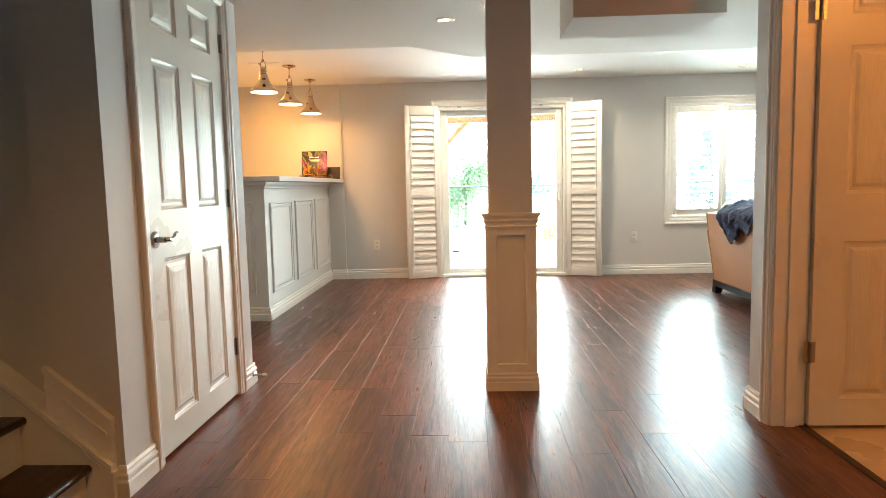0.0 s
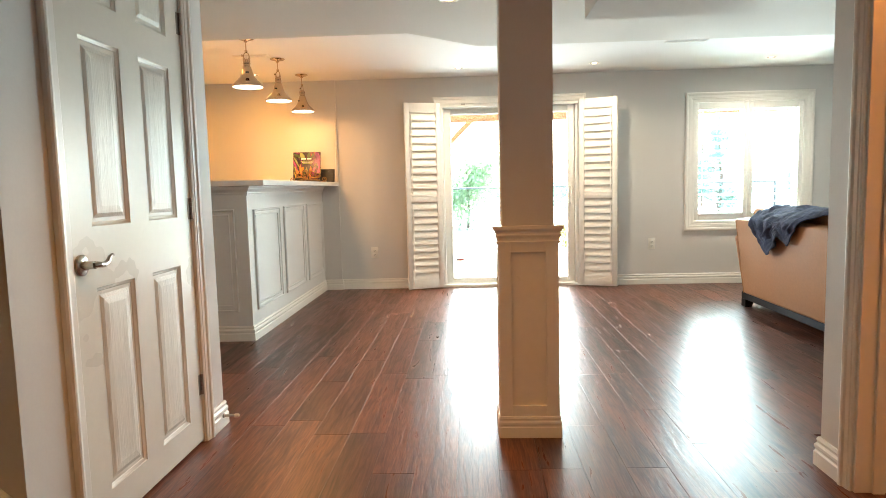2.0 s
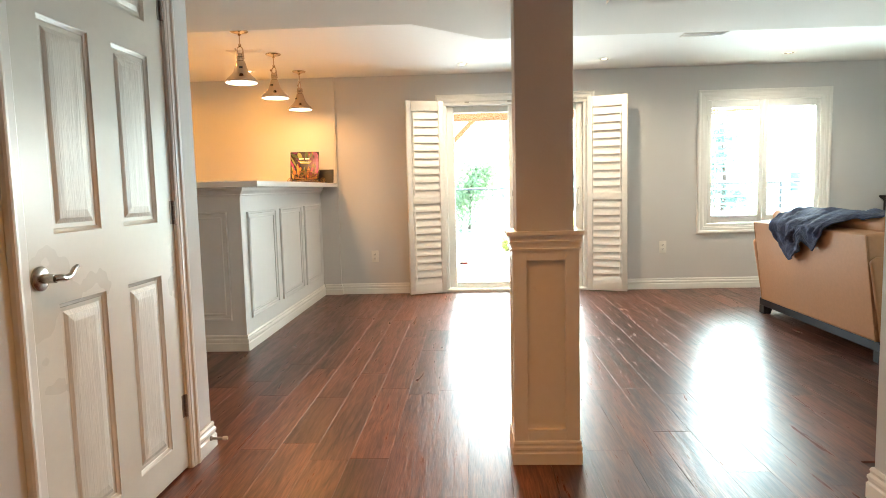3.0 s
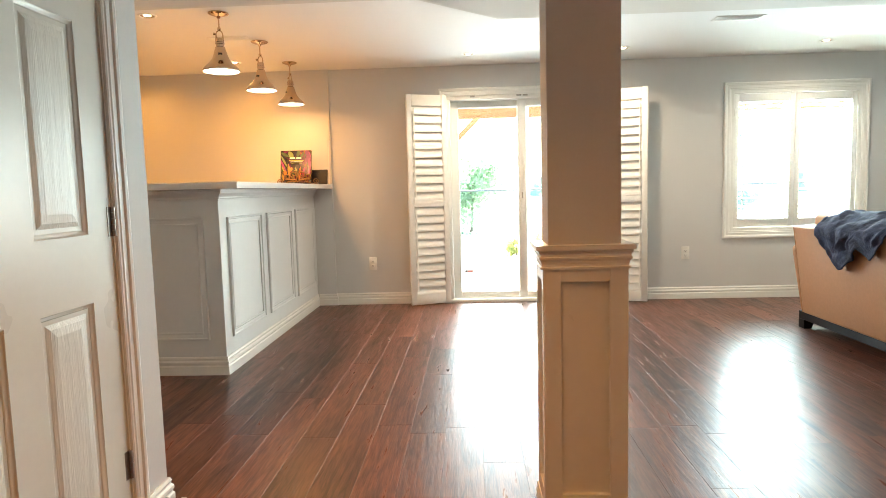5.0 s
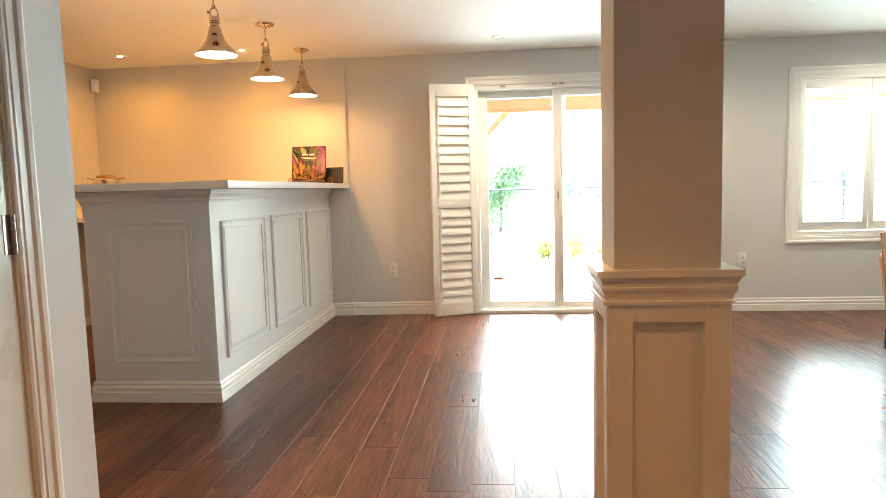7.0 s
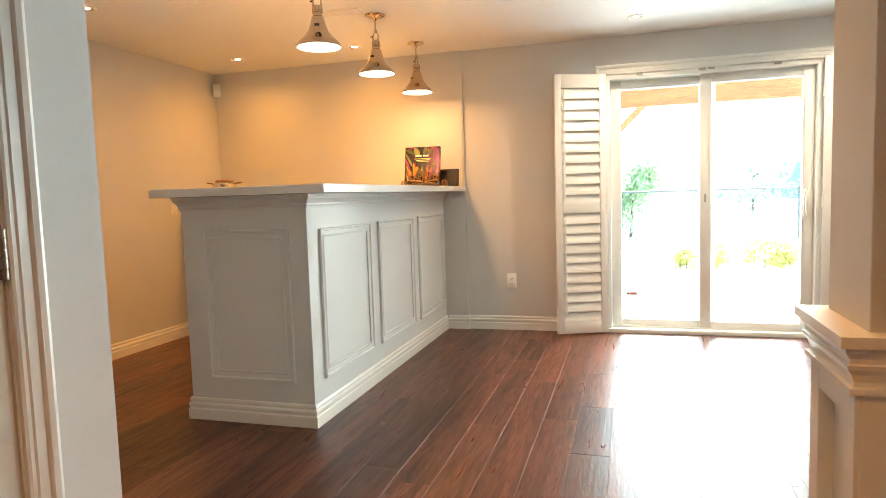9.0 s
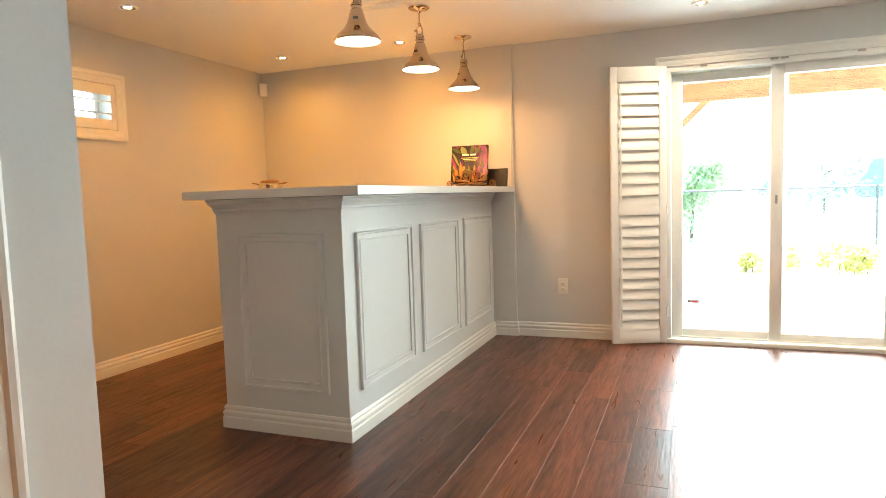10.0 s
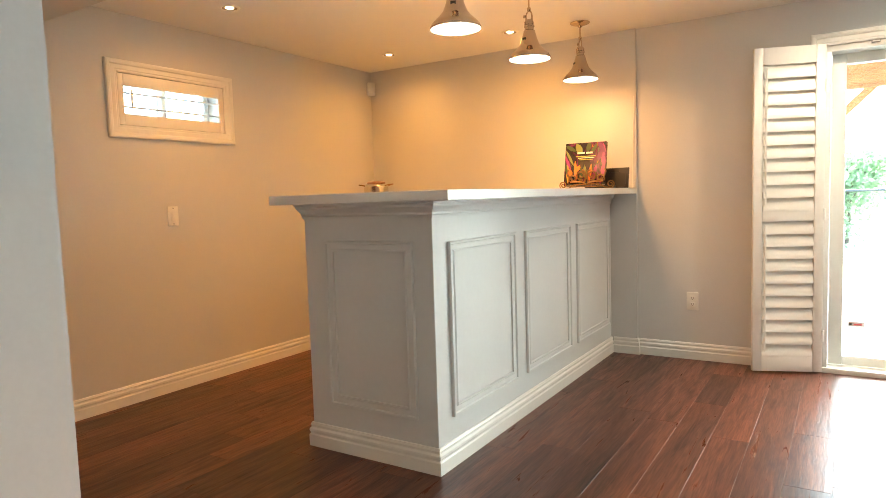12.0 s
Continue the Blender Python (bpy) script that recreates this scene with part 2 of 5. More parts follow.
CHROME = material("polished_nickel", (0.52, 0.43, 0.34), 0.08, 1.0, vary=0.02)
NICKEL = material("brushed_nickel", (0.45, 0.42, 0.38), 0.30, 1.0, vary=0.05, grain=200)
STEEL = material("hinge_steel", (0.36, 0.31, 0.27), 0.35, 1.0, vary=0.1, grain=120)
LEATHER = material("tan_leather", (0.43, 0.210, 0.092), 0.56, vary=0.08, grain=45, bump=0.25, bump_scale=240, stain=3)
BLACKWOOD = material("black_lacquer", (0.012, 0.010, 0.010), 0.45, vary=0.2, spec=0.22)
FLEECE = material("blue_fleece", (0.052, 0.064, 0.112), 0.9, vary=0.6, grain=38, bump=1.0, bump_scale=110, stain=12, spec=0.25)
BLACK = material("black_plastic", (0.015, 0.015, 0.016), 0.3, vary=0.15)
PLATE = material("ivory_plastic", (0.78, 0.76, 0.70), 0.35, vary=0.02)
SLOT = material("dark_slot", (0.05, 0.045, 0.04), 0.6)
BRONZE = material("antique_gold_iron", (0.27, 0.15, 0.06), 0.45, 0.75, vary=0.25, grain=60)
TILE = material("cream_tile", (0.62, 0.52, 0.38), 0.3, vary=0.06, grain=14)
GLASS = glass("clear_glass")
LIT = glow("warm_lamp_glow", (1.0, 0.72, 0.40), 0.8)
LITP = glow("pendant_glow", (1.0, 0.84, 0.60), 0.5)
DUCT = material("duct_shade", (0.76, 0.75, 0.73), 0.7)
BAFFLE = material("lamp_reflector", (0.30, 0.22, 0.14), 0.35, 0.6)
RUBBER = material("rubber", (0.7, 0.68, 0.63), 0.7)

# ---- plan ----
W = 7.61                      # far wall
XL, XR, YB = -3.63, 5.0, -1.7   # side walls, wall behind
ZC, ZS = 2.224, 2.01            # ceiling, lower soffit
XC = -1.122                     # closet wall
YE = 3.663                      # its end
T = 0.14

# ---- structure ----
def wall(name, *dims, kind="structure"):
    return part(name, boxes(*dims), PAINT, kind=kind)

DX0, DX1, DZ = -0.268, 1.185, 1.945          # patio opening
WX0, WX1, WZ0, WZ1 = 2.347, 3.507, 0.63, 1.913  # window opening
LY0, LY1, LZ0, LZ1 = 5.292, 6.018, 1.597, 1.892   # bar window opening
T2 = 0.2
wall("wall_north", (XL - T, DX0, W, W + T2, 0, ZC), (DX0, DX1, W, W + T2, DZ, ZC), (DX1, WX0, W, W + T2, 0, ZC),
     (WX0, WX1, W, W + T2, 0, WZ0), (WX0, WX1, W, W + T2, WZ1, ZC), (WX1, XR + T, W, W + T2, 0, ZC))
wall("wall_bar_return", (XL, -1.364, W - 0.022, W, 0, ZC))
wall("wall_west", (XL - T2, XL, YE - T, LY0, 0, ZC), (XL - T2, XL, LY0, LY1, 0, LZ0), (XL - T2, XL, LY0, LY1, LZ1, ZC), (XL - T2, XL, LY1, W, 0, ZC))
CD0, CD1, CDZ = 2.628, 3.452, 1.945   # closet door opening
wall("wall_closet", (XC - 0.11, XC, 2.37, CD0, 0, ZS), (XC - 0.11, XC, CD1, YE, 0, ZS), (XC - 0.11, XC, CD0, CD1, CDZ, ZS),
     )
wall("wall_bar_south", (XL, XC - 0.11, YE - 0.11, YE, 0, ZC))
wall("wall_stair_end", (-1.375, XC - 0.11, 2.37, 2.48, 0, ZS))
wall("wall_stair_north", (-4.3, -1.375, 2.45, 2.56, 0, 3.2))
RD0, RD1, RDZ = 2.13, 2.985, 1.945     # opening to the side room
XH = 1.345
wall("wall_hall", (XH, XH + T, RD1, 3.19, 0, ZS), (XH, XH + T, RD0, RD1, RDZ, ZS), (XH, XH + T, YB, RD0, 0, ZS), (XH + T, XR, 3.05, 3.19, 0, ZC))
wall("wall_side_room", (3.3, 3.4, 0.8, 3.05, 0, ZC), (XH + T, 3.4, 0.7, 0.8, 0, ZC))
wall("wall_east", (XR, XR + T, 3.05, W, 0, ZC))
wall("wall_south", (-4.3, XH, YB - T, YB, 0, 3.2))
wall("wall_stair", (-4.4, -4.3, YB, 2.48, 0, 3.2), (XC, XC + 0.02, YB, 0.9, 0, ZS))

bm = bmesh.new()
box(bm, XL - T2, XR + T, 3.19, W + T2, ZC, ZC + 0.15)
box(bm, XL - T2, XC, YE - 0.11, 3.19 + 0.6, ZC + 0.151, ZC + 0.2)
box(bm, XH + T, XR, 0.7, 3.19, ZC, ZC + 0.15)
part("ceiling", bm, CEIL, kind="structure")
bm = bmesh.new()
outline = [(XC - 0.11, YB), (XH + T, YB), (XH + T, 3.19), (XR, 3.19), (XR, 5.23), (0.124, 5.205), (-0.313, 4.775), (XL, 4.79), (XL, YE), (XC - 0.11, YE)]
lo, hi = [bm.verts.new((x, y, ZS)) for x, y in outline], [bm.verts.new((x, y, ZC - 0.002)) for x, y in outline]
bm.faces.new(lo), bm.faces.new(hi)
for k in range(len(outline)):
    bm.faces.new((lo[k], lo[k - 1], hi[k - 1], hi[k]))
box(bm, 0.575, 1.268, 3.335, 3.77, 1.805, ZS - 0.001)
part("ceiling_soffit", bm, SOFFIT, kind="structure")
# unseen roof slab and shell walls added to keep sky light off the stairs
part("ceiling_sky_block", boxes((-4.4, XH + T, YB - T, 3.7, 3.2, 3.3)), CEIL, kind="structure")
wall("wall_sky_block", (-4.4, -4.3, 2.48, 3.7, 0, 3.2), (-4.3, XC, YE + 0.001, 3.7, ZC + 0.21, 3.2), (XH, XH + T, YB - T, 3.19, ZC + 0.16, 3.2), (XC - 0.11, XH + T, 3.6, 3.7, ZC + 0.21, 3.2), (XL - T2, XL, 3.4, YE - T, 0, ZC))

part("floor", boxes((XL, XH + 0.135, YE - 0.1, W + 0.02, -0.15, -0.0095), (-4.3, XH + 0.135, YB, YE - 0.1, -0.15, -0.0095), (XH + 0.135, XR, 3.05, W, -0.15, -0.0095)), SUB, kind="structure")

BASE = [(0, 0), (0.017, 0), (0.017, 0.052), (0.0125, 0.058), (0.0125, 0.064), (0.016, 0.070), (0.0155, 0.080), (0.009, 0.088), (0.009, 0.094), (0.0115, 0.099), (0.007, 0.110), (0, 0.110)]


def skirting(name, pts):
    """Baseboard along plan points, the room on its right."""
    bm = bmesh.new()
    moulding(bm, pts, [(o, h) for o, h in BASE], lambda u, v, h: (u, v, h), closed=False)
    return part(name, bm, WHITE, kind="structure")


skirting("baseboard", [(XL, YE), (XL, W - 0.022), (-2.24, W - 0.022)])
skirting("baseboard", [(-1.528, W - 0.022), (-1.364, W - 0.022), (-1.364, W), (DX0 - 0.07, W)])
skirting("baseboard", [(DX1 + 0.07, W), (XR, W), (XR, 3.19), (XH + T, 3.19), (XH, 3.19), (XH, RD1 + 0.055)])
skirting("baseboard", [(XC, CD1 + 0.062), (XC, YE), (XL, YE)])
skirting("baseboard", [(-1.145, 2.37), (XC, 2.37), (XC, CD0 - 0.065)])
skirting("baseboard", [(XH, RD0 - 0.07), (XH, YB), (XC, YB)])

CASING = [(0.0, 0.0), (0.0, 0.008), (0.006, 0.011), (0.014, 0.011), (0.018, 0.014), (0.040, 0.014), (0.046, 0.020), (0.058, 0.022), (0.066, 0.020), (0.070, 0.014), (0.070, 0.0)]


def trim_frame(name, place, u0, u1, v0, v1, closed, width=0.07):
    bm = bmesh.new()
    prof = [(o * width / 0.07, h) for o, h in CASING]
    if closed:
        moulding(bm, rect(u0, u1, v0, v1), prof, place)
    else:
        moulding(bm, [(u1, v0), (u1, v1), (u0, v1), (u0, v0)], prof, place, closed=False)
    return part(name, bm, WHITE, kind="structure")


far = lambda u, v, h: (u, W - h, v)
west = lambda u, v, h: (XL + h, u, v)
trim_frame("trim", far, DX0, DX1, 0.0, DZ, False)
trim_frame("trim", far, WX0, WX1, WZ0, WZ1, True)
trim_frame("trim", west, LY0, LY1, LZ0, LZ1, True)
trim_frame("trim", lambda u, v, h: (XC + h, u, v), CD0, CD1, 0.0, CDZ, False, 0.062)
trim_frame("trim", lambda u, v, h: (XH - h, u, v), RD0, RD1, 0.0, RDZ, False, 0.062)

# ---- patio door ----
patio = thing("patio_door", ((DX0 + DX1) / 2, W, 0), "white vinyl sliding glass patio door in the far wall, closed", "patio door", kind="structure")
px = (DX0 + DX1) / 2


def loc(bm, dx, dy, dz=0.0):
    bmesh.ops.translate(bm, vec=(dx, dy, dz), verts=bm.verts[:])
    return bm


def sash(x0, x1, y0, y1, z0, z1, left, right, bottom, top):
    bm = bmesh.new()
    box(bm, x0, x0 + left, y0, y1, z0, z1, 0.004)
    box(bm, x1 - right, x1, y0, y1, z0, z1, 0.004)
    box(bm, x0 + left, x1 - right, y0 + 0.002, y1 - 0.002, z0, z0 + bottom, 0.004)
    box(bm, x0 + left, x1 - right, y0 + 0.002, y1 - 0.002, z1 - top, z1, 0.004)
    return bm


bm = bmesh.new()
box(bm, DX0, DX0 + 0.035, W + 0.005, W + 0.16, 0.03, DZ - 0.035, 0.003)
box(bm, DX1 - 0.035, DX1, W + 0.005, W + 0.16, 0.03, DZ - 0.035, 0.003)
box(bm, DX0, DX1, W + 0.005, W + 0.16, DZ - 0.035, DZ, 0.003)
box(bm, DX0, DX1, W - 0.012, W + 0.17, -0.008, 0.03, 0.004)
box(bm, DX0 + 0.035, DX1 - 0.035, W + 0.055, W + 0.062, 0.03, 0.042)
part("door_frame", loc(bm, -px, -W), WHITE, patio, smooth=True)
GX0, GXM, GX1 = DX0 + 0.036, 0.439, DX1 - 0.036
fixed = part("fixed_panel", loc(sash(GX0, GXM + 0.04, W + 0.105, W + 0.145, 0.032, DZ - 0.037, 0.075, 0.08, 0.055, 0.065), -px, -W), WHITE, patio, smooth=True)
part("pane", loc(boxes((GX0 + 0.074, GXM - 0.039, W + 0.122, W + 0.128, 0.086, DZ - 0.101)), -px, -W), GLASS, fixed).visible_shadow = False
slide = part("sliding_panel", loc(sash(GXM - 0.04, GX1, W + 0.062, W + 0.102, 0.032, DZ - 0.037, 0.08, 0.075, 0.055, 0.065), -px, -W), WHITE, patio, smooth=True)
part("pane", loc(boxes((GXM + 0.039, GX1 - 0.074, W + 0.079, W + 0.085, 0.086, DZ - 0.101)), -px, -W), GLASS, slide).visible_shadow = False
bm = bmesh.new()
tube(bm, [(1.105, W + 0.06, 0.87), (1.09, W + 0.03, 0.88), (1.082, W + 0.02, 0.92), (1.08, W + 0.02, 0.96), (1.082, W + 0.02, 1.0), (1.09, W + 0.03, 1.04), (1.105, W + 0.06, 1.05)], 0.010)
box(bm, 1.098, 1.125, W + 0.045, W + 0.063, 0.855, 1.065, 0.006)
part("pull_handle", loc(bm, -px, -W), PLATE, slide, "white D-shaped pull handle", smooth=True)
part("screen_stile", loc(boxes((GXM + 0.041, GXM + 0.076, W + 0.148, W + 0.158, 0.035, DZ - 0.04), bevel=0.002), -px, -W), WHITE, patio, "pale stile of the sliding insect screen")
bm = boxes((0.430, 0.444, W + 0.055, W + 0.063, 0.98, 1.04), bevel=0.003)
part("latch", loc(bm, -px, -W), NICKEL, slide, "grey metal latch")
# magnetic catches of the shutters under the head of the casing
for x in (-0.02, 0.41, 0.47, 0.90):
    bm = boxes((x - 0.022, x + 0.022, W - 0.012, W + 0.004, DZ - 0.016, DZ - 0.001), bevel=0.004)
    part("shutter_catch", loc(bm, -px, -W), NICKEL, patio, "small metal shutter catch")

STICK = material("sticker_white", (0.86, 0.85, 0.86), 0.4)
RED = material("sticker_red", (0.70, 0.12, 0.12), 0.4)
st = thing("window_sticker", (-0.085, W + 0.12, 0.285), "small white and red warning sticker on the glass", "sticker")
part("backing", boxes((-0.045, 0.045, -0.001, 0.0, -0.016, 0.016)), STICK, st)
part("print", boxes((-0.038, -0.022, -0.003, -0.0012, -0.006, 0.006)), SLOT, st, "dark printed mark")
part("print", boxes((-0.014, 0.030, -0.003, -0.0012, -0.005, 0.004)), RED, st, "red printed bar")


# ---- plantation shutters ----
def louver(bm, length, width, thick, m):
    """An oval blade along x."""
    n, rows = 10, []
    for x in (-length / 2, length / 2):
        rows.append([bm.verts.new(m @ Vector((x, width / 2 * math.cos(2 * math.pi * k / n), thick / 2 * math.sin(2 * math.pi * k / n)))) for k in range(n)])
    for k in range(n):
        bm.faces.new((rows[0][k], rows[0][(k + 1) % n], rows[1][(k + 1) % n], rows[1][k]))
    bm.faces.new(rows[0][::-1])
    bm.faces.new(rows[1])


def shutter(parent, x0, x1, z0, z1, y, stile, top, mid, bottom, mid_z, tilt, pitch=0.0766, rod=None, blade=0.085, face=0.028):
    """One shutter panel in its parent's frame: stiles, rails, blades, tilt rod."""
    y0, y1 = y, y + face
    for a, b in ((x0, x0 + stile), (x1 - stile, x1)):
        part("stile", boxes((a, b, y0, y1, z0, z1), bevel=0.003), WHITE, parent, smooth=True)
    spans = [(z0, bottom), (z1 - top, top)] + ([(mid_z - mid / 2, mid)] if mid else [])
    for z, h in spans:
        part("rail", boxes((x0 + stile, x1 - stile, y0 + 0.001, y1 - 0.001, z, z + h), bevel=0.002), WHITE, parent, smooth=True)
    fields = [(z0 + bottom, mid_z - mid / 2), (mid_z + mid / 2, z1 - top)] if mid else [(z0 + bottom, z1 - top)]
    length = x1 - x0 - 2 * stile - 0.004
    bm = bmesh.new()
    louver(bm, length, blade, 0.011, pose(0, 0, 0, tilt))
    base = None
    for a, b in fields:
        count = max(1, round((b - a) / pitch))
        step = (b - a) / count
        for k in range(count):
            z = a + step * (k + 0.5)
            if base is None:
                base = part("louver", bm, WHITE, parent, smooth=True)
                blade_ob = base
            else:
                blade_ob = new("louver", base.data)
                blade_ob.parent = parent
            blade_ob.location = ((x0 + x1) / 2, (y0 + y1) / 2, z)
        if rod is not None:
            part("tilt_rod", boxes((rod - 0.005, rod + 0.005, y0 - 0.022, y0 - 0.012, a + 0.03, b - 0.02), bevel=0.002), WHITE, parent)


def open_shutter(hinge_x, angle, flip):
    ob = thing("plantation_shutter", (hinge_x, W - 0.024, 0.012), "tall white plantation shutter folded open beside the patio door", "shutter", "patio door shutters", rz=angle)
    w = 0.392
    x0, x1 = (-w, 0.0) if flip else (0.0, w)
    shutter(ob, x0, x1, 0.0, 1.937, -0.028, 0.052, 0.10, 0.062, 0.095, 0.945, 71, rod=(x0 + 0.066 if flip else x1 - 0.066))
    for z in (0.22, 0.95, 1.70):
        part("hinge", boxes((-0.006, 0.006, -0.036, -0.006, z - 0.035, z + 0.035), bevel=0.002), WHITE, ob)
    return ob


open_shutter(-0.268, 21.6, True)
open_shutter(1.186, -21.6, False)

# ---- window with shutters ----
win = thing("window_1", ((WX0 + WX1) / 2, W, WZ0), "white framed window fitted with two white plantation shutters, louvers open", "window", kind="structure")
wx = (WX0 + WX1) / 2
HW, HH = (WX1 - WX0) / 2, WZ1 - WZ0
bm = bmesh.new()
moulding(bm, rect(-HW + 0.03, HW - 0.03, 0.03, HH - 0.03), [(0.0, -0.09), (0.0, 0.0), (0.008, 0.004), (0.03, 0.004), (0.03, -0.09)], lambda u, v, h: (u, -h, v))
part("window_frame", bm, WHITE, win, smooth=True)
bm = sash(-HW, 0.02, 0.11, 0.15, 0, HH, 0.05, 0.045, 0.05, 0.05)
s1 = part("sash", bm, WHITE, win, smooth=True)
part("pane", boxes((-HW + 0.049, -0.024, 0.128, 0.133, 0.049, HH - 0.049)), GLASS, s1).visible_shadow = False
s2 = part("sash", sash(-0.02, HW, 0.152, 0.19, 0, HH, 0.045, 0.05, 0.05, 0.05), WHITE, win, smooth=True)
part("pane", boxes((0.024, HW - 0.049, 0.168, 0.173, 0.049, HH - 0.049)), GLASS, s2).visible_shadow = False
shutter(win, -HW + 0.032, -0.002, 0.032, HH - 0.032, 0.012, 0.045, 0.075, 0, 0.075, 0, 2, rod=-HW + 0.032 + 0.075)
shutter(win, 0.002, HW - 0.032, 0.032, HH - 0.032, 0.012, 0.045, 0.075, 0, 0.075, 0, 2, rod=HW - 0.10)
for x in (-0.03, 0.03):
    part("shutter_catch", boxes((x - 0.018, x + 0.018, -0.006, 0.01, HH - 0.034, HH - 0.024), bevel=0.003), WHITE, win)
for z in (0.2, HH - 0.2):
    for x in (-HW + 0.03, HW - 0.03):
        part("hinge", boxes((x - 0.006, x + 0.006, -0.008, 0.012, z - 0.03, z + 0.03), bevel=0.002), WHITE, win)

# ---- small window over the bar ----
sw = thing("window_2", (XL, (LY0 + LY1) / 2, LZ0), "small high white basement window with an open-louver shutter", "window", kind="structure", rz=90)
# local frame: x along +y of the room, y into the wall
HW2, HH2 = (LY1 - LY0) / 2, LZ1 - LZ0
bm = sash(-HW2, 0.02, 0.11, 0.15, 0, HH2, 0.03, 0.03, 0.03, 0.03)
s3 = part("sash", bm, WHITE, sw, smooth=True)
part("pane", boxes((-HW2 + 0.029, -0.009, 0.128, 0.132, 0.029, HH2 - 0.029)), GLASS, s3).visible_shadow = False
s4 = part("sash", sash(-0.02, HW2, 0.152, 0.19, 0, HH2, 0.03, 0.03, 0.03, 0.03), WHITE, sw, smooth=True)
part("pane", boxes((0.009, HW2 - 0.029, 0.168, 0.172, 0.029, HH2 - 0.029)), GLASS, s4).visible_shadow = False
shutter(sw, -HW2 + 0.003, HW2 - 0.003, 0.003, HH2 - 0.003, -0.004, 0.035, 0.068, 0, 0.065, 0, 4, pitch=0.0766, rod=-HW2 + 0.075, blade=0.062)


# ---- six-panel doors ----
def six_panel_door(name, width, height, label):
    """A moulded door in its own frame: x from the hinge side, front towards -y, hinge at x = 0."""
    ob = thing(name, (0, 0, 0), label, "door", kind="structure")
    st, mu = 0.118, 0.125
    pw = (width - 2 * st - mu) / 2
    rows = [(0.115, 0.775), (0.968, 1.555), (1.675, height - 0.085)]
    bm = bmesh.new()
    box(bm, 0.001, width - 0.001, 0.010, 0.025, 0.001, height - 0.001)
    for y0, y1 in ((0.0, 0.0101), (0.0249, 0.035)):
        for x0, x1 in ((0, st), (st + pw, st + pw + mu), (width - st, width)):
            box(bm, x0, x1, y0, y1, 0, height)
        zs = [0.0] + [z for r in rows for z in r] + [height]
        for z0, z1 in zip(zs[::2], zs[1::2]):
            for x0 in (st, st + pw + mu):
                box(bm, x0, x0 + pw, y0, y1, z0, z1)
    for side in (1, -1):
        y = 0.0 if side == 1 else 0.035
        for x0 in (st, st + pw + mu):
            for z0, z1 in rows:
                moulding(bm, rect(x0 + 0.014, x0 + pw - 0.014, z0 + 0.014, z1 - 0.014), [(0.0, -0.0095), (0.004, -0.006), (0.009, -0.0045), (0.014, -0.0005)],
                         lambda u, v, h, y=y, side=side: (u, y - side * h, v))
    part("slab", bm, DOORWHITE, ob, smooth=True)
    for x0 in (st, st + pw + mu):
        for z0, z1 in rows:
            bm = bmesh.new()
            moulding(bm, rect(x0 + 0.062, x0 + pw - 0.062, z0 + 0.062, z1 - 0.062), [(0.0, -0.002), (0.022, -0.0042), (0.036, -0.0095)], lambda u, v, h: (u, -h, v))
            bm.faces.new([bm.verts.new((u, 0.002, v)) for u, v in rect(x0 + 0.062, x0 + pw - 0.062, z0 + 0.062, z1 - 0.062)])
            bmesh.ops.remove_doubles(bm, verts=bm.verts[:], dist=1e-5)
            part("panel", bm, GRAINED, ob)
    return ob


def butt_hinge(parent, z, x=0.0, y=0.0):
    """Two leaves and a knuckle of five barrels."""
    bm = bmesh.new()
    box(bm, x - 0.002, x + 0.022, y - 0.0015, y + 0.001, z - 0.044, z + 0.044, 0.0005, 1)
    box(bm, x - 0.024, x - 0.003, y - 0.0015, y + 0.001, z - 0.044, z + 0.044, 0.0005, 1)
    for k in range(5):
        lathe(bm, [(0, -0.0085), (0.0062, -0.0085), (0.0066, -0.007), (0.0066, 0.007), (0.0062, 0.0085), (0, 0.0085)], 10, Matrix.Translation((x, y - 0.006, z - 0.0355 + k * 0.01775)))
    return part("hinge", bm, STEEL, parent, "brushed steel butt hinge", smooth=True)


GRAINED = wood("door_panel_paint", (0.66, 0.635, 0.565), (0.73, 0.705, 0.63), 0.32, "object", along="Z", bump=0.45, pieces=0.02, grain=0.06, ridges=1.4)

closet = six_panel_door("door_1", 0.812, 1.93, "white moulded six-panel closet door, closed, with a satin nickel lever")
# the hinge side is at the far jamb; local x runs towards the camera, the front faces the hall
closet.matrix_basis = Matrix(((0, -1, 0, XC - 0.004), (-1, 0, 0, CD1 - 0.006), (0, 0, 1, 0.012), (0, 0, 0, 1)))
for z in (0.245, 1.0, 1.752):
    butt_hinge(closet, z)
lever = part("rosette", (lambda b: (lathe(b, [(0, 0.0), (0.033, 0.0), (0.033, 0.006), (0.027, 0.010), (0.013, 0.012), (0.012, 0.045), (0, 0.046)], 24, pose(0.766, 0, 0.855, 90)), b)[1])(bmesh.new()), NICKEL, closet, "satin nickel rosette", smooth=True)
bm = bmesh.new()
tube(bm, [(0.770, -0.043, 0.855), (0.757, -0.049, 0.856), (0.740, -0.050, 0.853), (0.720, -0.050, 0.853), (0.702, -0.049, 0.861), (0.690, -0.048, 0.873), (0.677, -0.048, 0.878), (0.667, -0.047, 0.876)],
     [0.009, 0.010, 0.0095, 0.0085, 0.0075, 0.0065, 0.0055, 0.0035], 10)
part("lever", bm, NICKEL, lever, "curved satin nickel lever", smooth=True)
part("latch_plate", boxes((0.805, 0.8125, -0.001, 0.02, 0.825, 0.885)), STEEL, closet)

